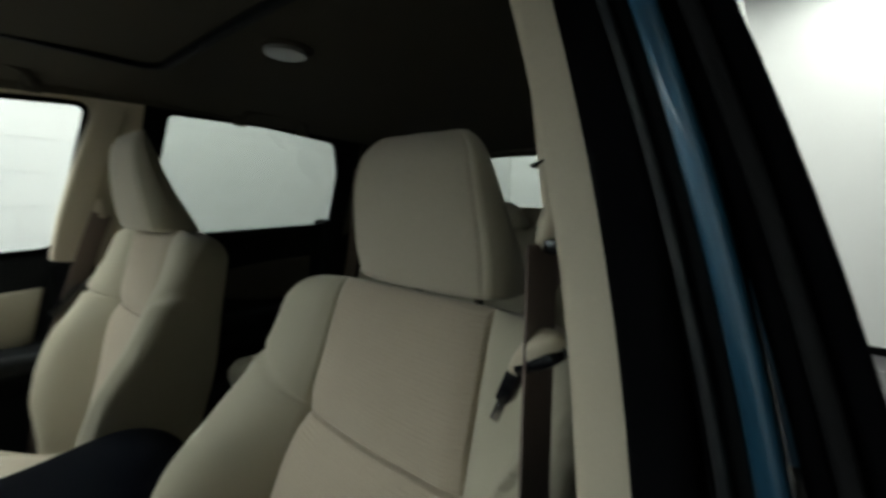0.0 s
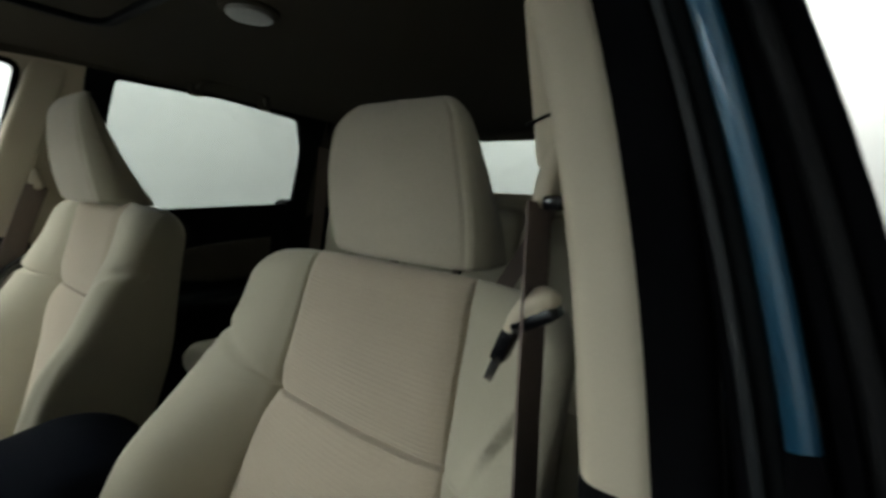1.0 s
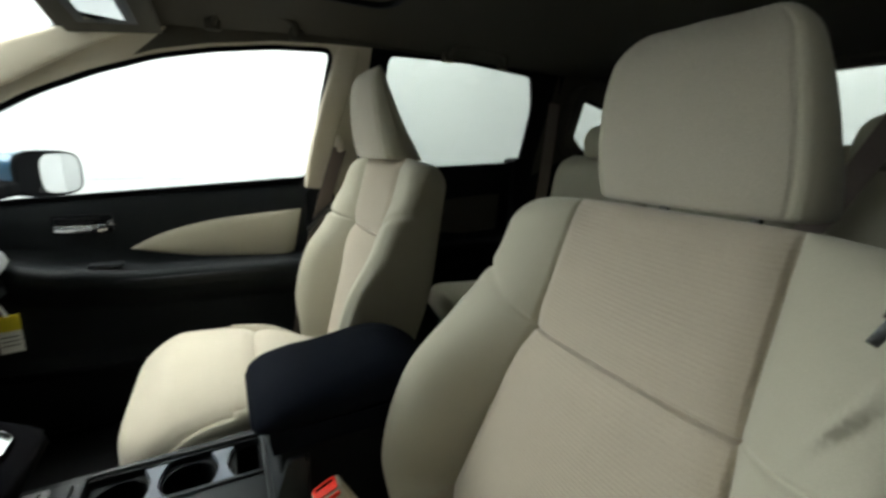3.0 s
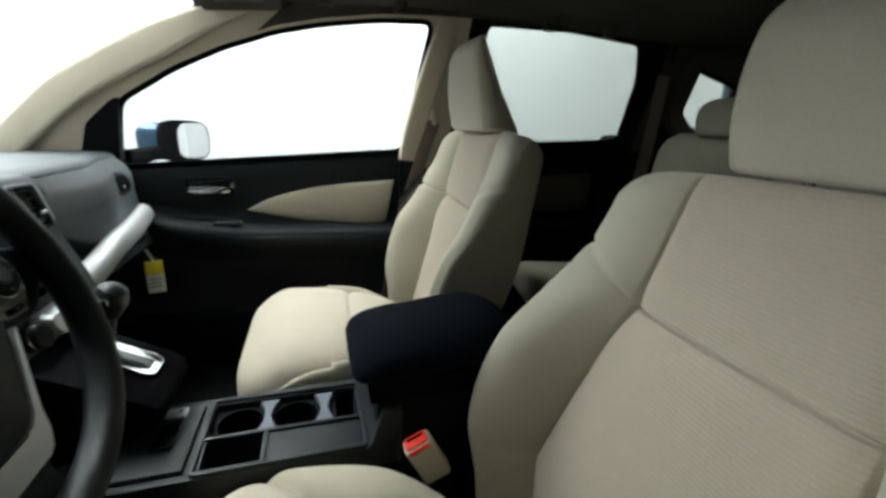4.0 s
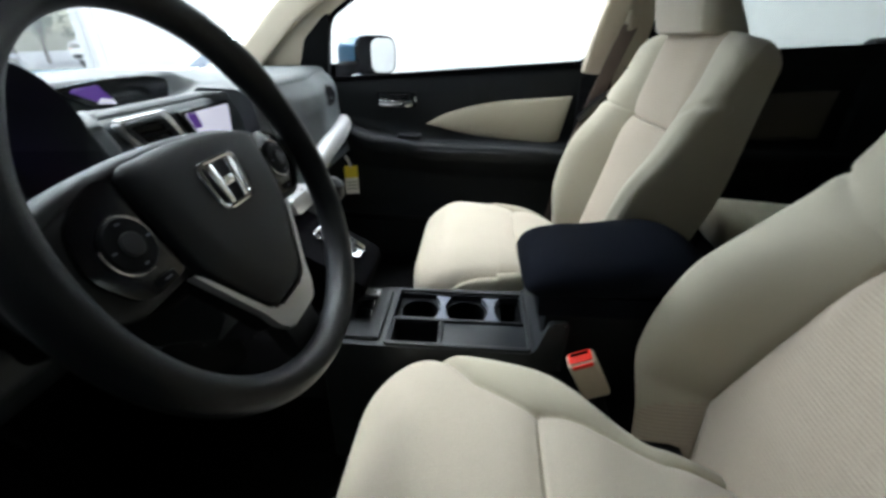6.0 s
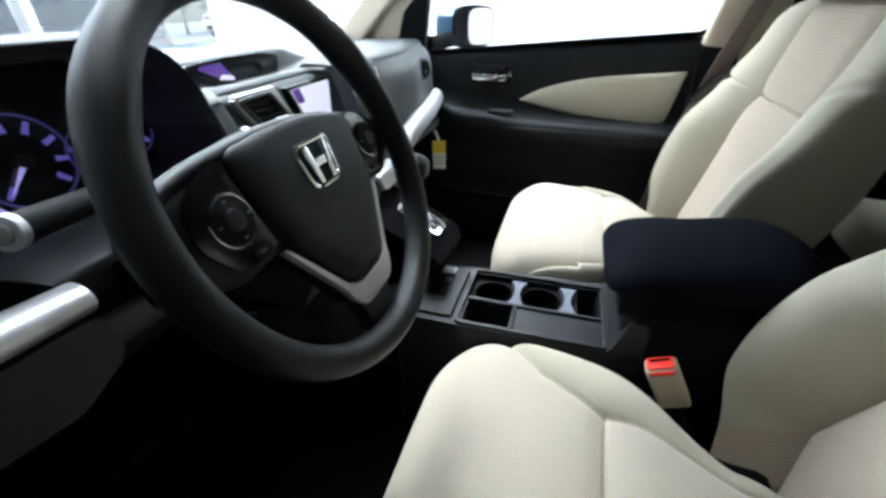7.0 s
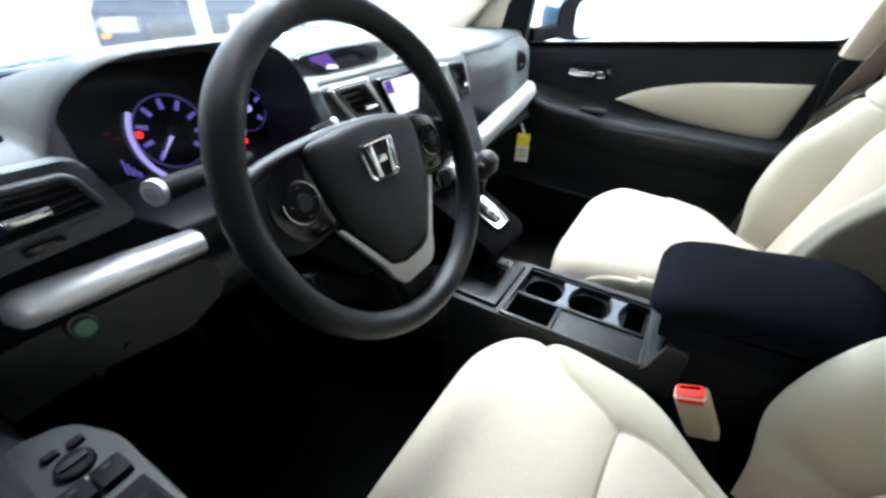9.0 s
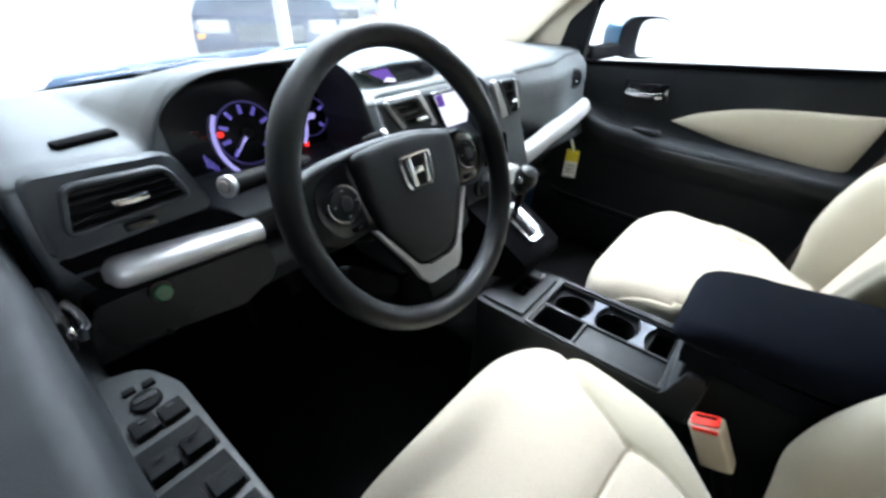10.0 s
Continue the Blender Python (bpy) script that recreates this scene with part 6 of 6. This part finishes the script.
pb = thing("seat_belt", "taupe passenger seat belt hanging beside the pillar", "seat belt", "front seat belts", m=pose(0.69, -0.6, 1.26))
belt_anchor(1, 0.690, -0.612, 1.262, pb)
part("webbing", ribbon([(0.672, -0.612, 1.232), (0.676, -0.585, 1.15), (0.676, -0.545, 1.02), (0.672, -0.50, 0.86), (0.668, -0.46, 0.62)], (-0.25, 1, 0), 0.046), M_WEB, pb)
part("tongue", sweep([(0.640, -0.585, 1.068), (0.642, -0.545, 1.036), (0.640, -0.500, 0.985)], fillet([(-0.010, -0.004), (0.010, -0.004), (0.010, 0.004), (-0.010, 0.004)], 0.003, 2), up=(1, 0, 0)), M_GLOSSBLK, pb, "black belt tongue")

rb_ = thing("rear_seat_belt", "taupe rear seat belt across the rear backrest", "seat belt", m=pose(-0.3, -1.4, 1.2))
part("webbing", ribbon([(-0.355, -1.46, 1.40), (-0.325, -1.40, 1.28), (-0.285, -1.36, 1.15), (-0.235, -1.31, 1.02), (-0.20, -1.28, 0.90)], (1, 0.1, 0.5), 0.046), M_WEB, rb_)
rb2 = thing("rear_seat_belt", "taupe rear seat belt beside the dark rear pillar", "seat belt", m=pose(0.62, -1.4, 1.2))
part("webbing", ribbon([(0.63, -1.43, 1.42), (0.62, -1.41, 1.25), (0.61, -1.38, 1.05), (0.60, -1.33, 0.85)], (0.2, 1, 0), 0.046), M_WEB, rb2)
rk = thing("rear_buckle", "steel latch of a rear belt by the seat", "belt buckle", m=pose(-0.66, -0.66, 1.1))
part("plate", box((-0.638, -0.66, 1.128), (0.014, 0.004, 0.020), 0.0015, rot=Euler((0, radians(20), 0)).to_matrix()), M_CHROME, rk, "chrome latch plate")
part("web_end", ribbon([(-0.640, -0.663, 1.120), (-0.644, -0.668, 1.05), (-0.648, -0.672, 0.96)], (0.2, 1, 0), 0.030), M_WEB, rk)

# buckle by the console
bk = thing("belt_buckle", "beige belt buckle with a red release button", "belt buckle", m=pose(-0.15, -0.42, 0.66))
BM = Matrix.Translation((-0.149, -0.393, 0.727)) @ Euler((radians(-27), radians(-6), 0)).to_matrix().to_4x4()


def bpart(name, b, material, parent, label=""):
    b.transform(BM)
    return part(name, b, material, parent, label)


bpart("housing", box((0, 0, 0.0), (0.026, 0.044, 0.088), 0.007, 4), M_BEIGE_PL, bk, "beige plastic housing")
bpart("release_button", prism(fillet([(-0.010, -0.018), (0.010, -0.018), (0.010, 0.018), (-0.010, 0.018)], 0.004), "z", 0.040, 0.0462, 0.0015), M_RED, bk, "red release button")
bpart("button_face", prism(fillet([(-0.0122, -0.017), (-0.0122, 0.017), (-0.0145, 0.015), (-0.0145, -0.015)], 0.0005), "z", 0.034, 0.041), M_RED, bk, "red release button")
bpart("slot", box((0.004, 0, 0.0462), (0.004, 0.026, 0.002)), M_GLOSSBLK, bk)
part("stalk", tube([(-0.146, -0.412, 0.69), (-0.145, -0.44, 0.62), (-0.145, -0.46, 0.52)], 0.010), M_BLACK, bk)

# hanging tag on the glovebox
tag = thing("paper_tag", "white and yellow paper tag hanging from the glovebox", "tag", m=pose(0.56, 0.175, 0.80))
part("string", ribbon([(0.560, 0.190, 0.880), (0.560, 0.182, 0.862), (0.560, 0.176, 0.845)], (0.3, 1, 0), 0.008, 0.001), M_WHITE, tag)
tm = Matrix.Translation((0.560, 0.177, 0.805)) @ Euler((radians(6), 0, radians(104))).to_matrix().to_4x4()
for nm, z0, z1, mm in (("card", -0.045, 0.005, M_WHITE), ("header", 0.005, 0.042, M_YELLOW)):
    b = box((0, 0, (z0 + z1) / 2), (0.040, 0.0012, z1 - z0), 0.0004, 1)
    b.transform(tm)
    part(nm, b, mm, tag, "yellow tag header" if nm == "header" else "white tag card")
for k in range(3):
    b = box((0.0, 0.001, -0.008 - 0.010 * k), (0.028, 0.0006, 0.0022))
    b.transform(tm)
    part("print_line", b, M_RUBBER_GREY, tag)

# ---- under the roof ----
def visor(name, cx, label):
    v = thing(name, label, "sun visor", "sun visors", m=pose(cx, -0.09, 1.50))
    m = Matrix.Translation((cx, -0.09, 1.505)) @ Euler((radians(-6), radians(5 if cx > 0 else -5), 0)).to_matrix().to_4x4()

    def vpart(name, b, material, label=""):
        b.transform(m)
        return part(name, b, material, v, label)
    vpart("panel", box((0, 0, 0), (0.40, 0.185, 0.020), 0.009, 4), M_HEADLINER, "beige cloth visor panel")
    vpart("mirror_flap", box((0.02, 0, -0.0115), (0.20, 0.105, 0.006), 0.002, 2), M_GREYPL)
    vpart("vanity_mirror", box((0.02, 0, -0.0152), (0.14, 0.068, 0.002)), M_MIRROR, "small vanity mirror")
    part("hinge", tube([(cx - 0.21, 0.0, 1.535), (cx + 0.21, 0.0, 1.535)], 0.007), M_HEADLINER, v)
    return v


visor("sun_visor", 0.42, "beige passenger sun visor folded up with a vanity mirror")
visor("sun_visor", -0.40, "beige driver's sun visor folded up under the roof")


def grab_handle(y0, y1, sx):
    g = thing("grab_handle", "beige plastic grab handle folded under the roof rail", "grab handle", "grab handles", m=pose(sx * 0.585, (y0 + y1) / 2, 1.54))
    x = sx * 0.575
    part("bar", sweep(curve_line([(x, y0, 1.520), (x - sx * 0.016, y0 - 0.02 if y0 > y1 else y0 + 0.02, 1.547), (x - sx * 0.022, (y0 + y1) / 2, 1.553), (x - sx * 0.016, y1 + 0.02 if y0 > y1 else y1 - 0.02, 1.547), (x, y1, 1.520)], 24), fillet([(-0.008, -0.010), (0.008, -0.010), (0.008, 0.010), (-0.008, 0.010)], 0.006, 3), up=(1, 0, 0)), M_HEADLINER, g, sharp=60)
    for y in (y0, y1):
        part("hinge_cap", box((x + sx * 0.012, y, 1.520), (0.022, 0.036, 0.030), 0.006, 3), M_HEADLINER, g)


grab_handle(-0.29, -0.485, 1)
grab_handle(-0.94, -1.15, 1)
grab_handle(-0.94, -1.15, -1)
dl = thing("dome_light", "oval white dome lamp under the roof, off", "dome light", m=pose(0.07, -0.80, 1.6))
part("rim", cyl((0.07, -0.80, 1.584), 0.052, 0.012, (0, 0, 1), 36, 0.003), M_HEADLINER, dl)
part("lens", cyl((0.07, -0.80, 1.576), 0.042, 0.012, (0, 0, 1), 36, 0.005), M_LENS, dl, "white translucent lens")
# closed roof hatch outline
sr = thing("roof_hatch", "closed sunroof shade panel set in the headliner", "sunroof shade", m=pose(0, -0.45, 1.6))
loop = [(x, y, 1.5815 - 0.055 * abs(x / 0.64) ** 3.2) for x, y in fillet([(-0.40, -0.16), (0.40, -0.16), (0.40, -0.68), (-0.40, -0.68)], 0.06, 6)]
part("rim", sweep(loop, fillet([(-0.009, -0.006), (0.009, -0.006), (0.009, 0.006), (-0.009, 0.006)], 0.003, 2), closed=True), M_BLACK, sr, "dark rim")

# ---- outside mirror ----
om = thing("door_mirror", "blue door mirror with a bright glass outside the passenger window", "door mirror", m=pose(0.95, 0.23, 1.10))
MM = Matrix.Translation((0.965, 0.165, 1.139)) @ Euler((0, 0, radians(-30))).to_matrix().to_4x4()


def mpart(name, b, material, label="", **k):
    """A part of the mirror, drawn with its glass facing backwards."""
    b.transform(MM)
    return part(name, b, material, om, label, **k)


def oval(w, h, p=0.55):
    return [(w * math.copysign(abs(math.cos(a)) ** p, math.cos(a)), h * math.copysign(abs(math.sin(a)) ** p, math.sin(a))) for a in np.linspace(0, 2 * math.pi, 64, endpoint=False)]


rings = []
for k in range(16):
    v = k / 15
    e = math.sqrt(max(0, 1 - v ** 3))
    rings.append([(x, 0.012 + 0.13 * v, z) for x, z in oval(0.100 * (0.35 + 0.65 * e), 0.066 * (0.3 + 0.7 * e))])
mpart("housing", loft(rings), M_PAINT, "metallic blue mirror shell", sharp=60)
mpart("rim", prism(oval(0.099, 0.065), "y", -0.004, 0.014, 0.004), M_RUBBER, "black mirror rim")
mpart("glass", prism([(x + 0.026, z) for x, z in oval(0.064, 0.057)], "y", -0.0065, -0.003), M_MIRROR, "bright mirror glass", smooth=False)
part("arm", sweep([(0.775, 0.285, 1.100), (0.83, 0.262, 1.098), (0.90, 0.235, 1.105)], fillet([(-0.03, -0.02), (0.03, -0.02), (0.03, 0.02), (-0.03, 0.02)], 0.012, 3)), M_RUBBER, om)

# ---- pedals ----
pd = thing("pedals", "black rubber pedals in the dark footwell", "pedals", m=pose(-0.37, 0.45, 0.45))
for px, w, h in ((-0.40, 0.085, 0.05), (-0.29, 0.045, 0.11)):
    p_ = part("pedal", box((px, 0.42, 0.60), (w, 0.018, h), 0.006, 3, Euler((radians(-25), 0, 0)).to_matrix()), M_RUBBER, pd)
    part("pedal_arm", tube([(px, 0.43, 0.60), (px, 0.52, 0.72), (px, 0.62, 0.80)], 0.008), M_BLACK, pd)


# ---- outside: yard and parked cars ----
def parked_car(m, paint, label):
    t = thing("car", label, "car", "parked cars", m=m)

    def cp(name, b, material, parent=None, label="", **k):
        b.transform(m)
        return part(name, b, material, parent or t, label, **k)
    prof = fillet([(-2.15, 0.30), (-2.22, 0.62), (-2.12, 0.88), (-1.20, 1.02), (2.05, 1.02), (2.20, 0.80), (2.15, 0.30)], 0.10, 4)
    body = cp("body", prism(prof, "y", -0.88, 0.88, 0.07, 3), paint)
    roof_ = []
    for u in np.linspace(0, 1, 14):
        x = -1.15 + 3.05 * u
        z = ease(u, [0, 0.28, 0.75, 1], [1.02, 1.62, 1.66, 1.05])
        w = ease(u, [0, 0.3, 0.8, 1], [0.80, 0.64, 0.62, 0.74])
        roof_.append([(x, -w * 1.06, 1.0), (x, -w, z - 0.05), (x, -w * 0.8, z), (x, w * 0.8, z), (x, w, z - 0.05), (x, w * 1.06, 1.0)])
    cp("cabin", loft(roof_), M_DARKGLASS, sharp=30)
    cp("roof", box((0.42, 0, 1.66), (1.5, 1.16, 0.05), 0.02), paint)
    for s in (-1, 1):
        h = cp("headlight", box((-2.13, s * 0.64, 0.77), (0.14, 0.36, 0.16), 0.05, 4), M_LENS, body, "clear headlight")
        cp("turn_lamp", box((-2.16, s * 0.80, 0.66), (0.08, 0.10, 0.08), 0.02), M_AMBER, body, "amber turn lamp")
        cp("tail_lamp", box((2.14, s * 0.74, 0.88), (0.12, 0.20, 0.30), 0.03), M_REDLENS, body, "red tail lamp")
        for x in (-1.35, 1.35):
            w = cp("wheel", cyl((x, s * 0.80, 0.34), 0.34, 0.22, (0, 1, 0), 36, 0.03), M_TYRE)
            cp("rim", cyl((x, s * 0.86, 0.34), 0.21, 0.12, (0, 1, 0), 24, 0.02), M_STEEL, w)
    cp("grille", box((-2.19, 0, 0.70), (0.05, 0.80, 0.18), 0.02), M_GLOSSBLK, body)
    cp("bumper", box((-2.16, 0, 0.42), (0.16, 1.6, 0.16), 0.05, 3), M_BLACK, body)
    return t


parked_car(pose(3.55, 7.0, 0, 0, 0, 60), M_DARKPAINT, "dark blue-black parked car outside the glazed hall front")
parked_car(pose(18.4, 15.6, 0, 0, 0, 20), M_FRAME, "white parked car at the far side of the yard")
parked_car(pose(6.2, 9.6, 0, 0, 0, 70), M_SILVER, "silver parked car in the yard outside")


def tree(x, y, tall, seed):
    """A small broadleaf tree: tapered trunk, limbs, and a loose crown of single leaves in clumps."""
    rng = random.Random(seed)
    t = thing("tree", "dusty green broadleaf tree at the edge of the yard", "tree", "yard trees", m=pose(x, y, 0))
    fork = tall * 0.36
    wood = sweep([(x + 0.04 * math.sin(3 * u + seed), y, 0.01 + fork * 1.5 * u) for u in np.linspace(0, 1, 8)], circle(0.085 * tall / 3, 10), up=(1, 0, 0), scale=[1.25 - 0.8 * k / 7 for k in range(8)])
    tips = [(x, y, tall * 0.72)]
    for k in range(7):
        a = k * 0.9 + rng.uniform(-0.3, 0.3)
        reach, up_ = tall * rng.uniform(0.16, 0.30), tall * rng.uniform(0.10, 0.44)
        z = fork * rng.uniform(0.8, 1.3)
        tip = (x + reach * math.cos(a), y + reach * math.sin(a), z + up_)
        join(wood, sweep([(x, y, z), (x + reach * 0.5 * math.cos(a), y + reach * 0.5 * math.sin(a), z + up_ * 0.65), tip], circle(0.032 * tall / 3, 7), up=(0.1, 0.2, 1), scale=[1.0, 0.7, 0.3]))
        tips.append(tip)
    part("trunk", wood, M_BARK, t, "grey-brown bark")
    verts, faces = [], []
    for tx, ty, tz in tips:
        for c in range(6):
            cx, cy, cz = (tx + rng.gauss(0, 0.11) * tall, ty + rng.gauss(0, 0.11) * tall, tz + rng.gauss(0.03, 0.07) * tall)
            for q in range(26):
                p = Vector((cx + rng.gauss(0, 0.055) * tall, cy + rng.gauss(0, 0.055) * tall, cz + rng.gauss(0, 0.05) * tall))
                u = Vector((rng.gauss(0, 1), rng.gauss(0, 1), rng.gauss(0, 0.6))).normalized() * rng.uniform(0.05, 0.09)
                w = u.cross(Vector((rng.gauss(0, 1), rng.gauss(0, 1), rng.gauss(0, 1)))).normalized() * 0.032
                n = len(verts)
                verts += [tuple(p - u), tuple(p + w), tuple(p + u), tuple(p - w)]
                faces.append((n, n + 1, n + 2, n + 3))
    me = bpy.data.meshes.new("crown")
    me.from_pydata(verts, [], faces)
    crown = bmesh.new()
    crown.from_mesh(me)
    bpy.data.meshes.remove(me)
    part("crown", crown, M_LEAF, t, "loose crown of small leaves", smooth=False)


for k, (tx, ty, tall) in enumerate(((15.6, 17.5, 2.9), (18.4, 19.0, 2.5), (20.6, 18.2, 2.2), (14.2, 19.6, 3.2), (11.4, 20.5, 2.9))):
    tree(tx, ty, tall, k + 3)
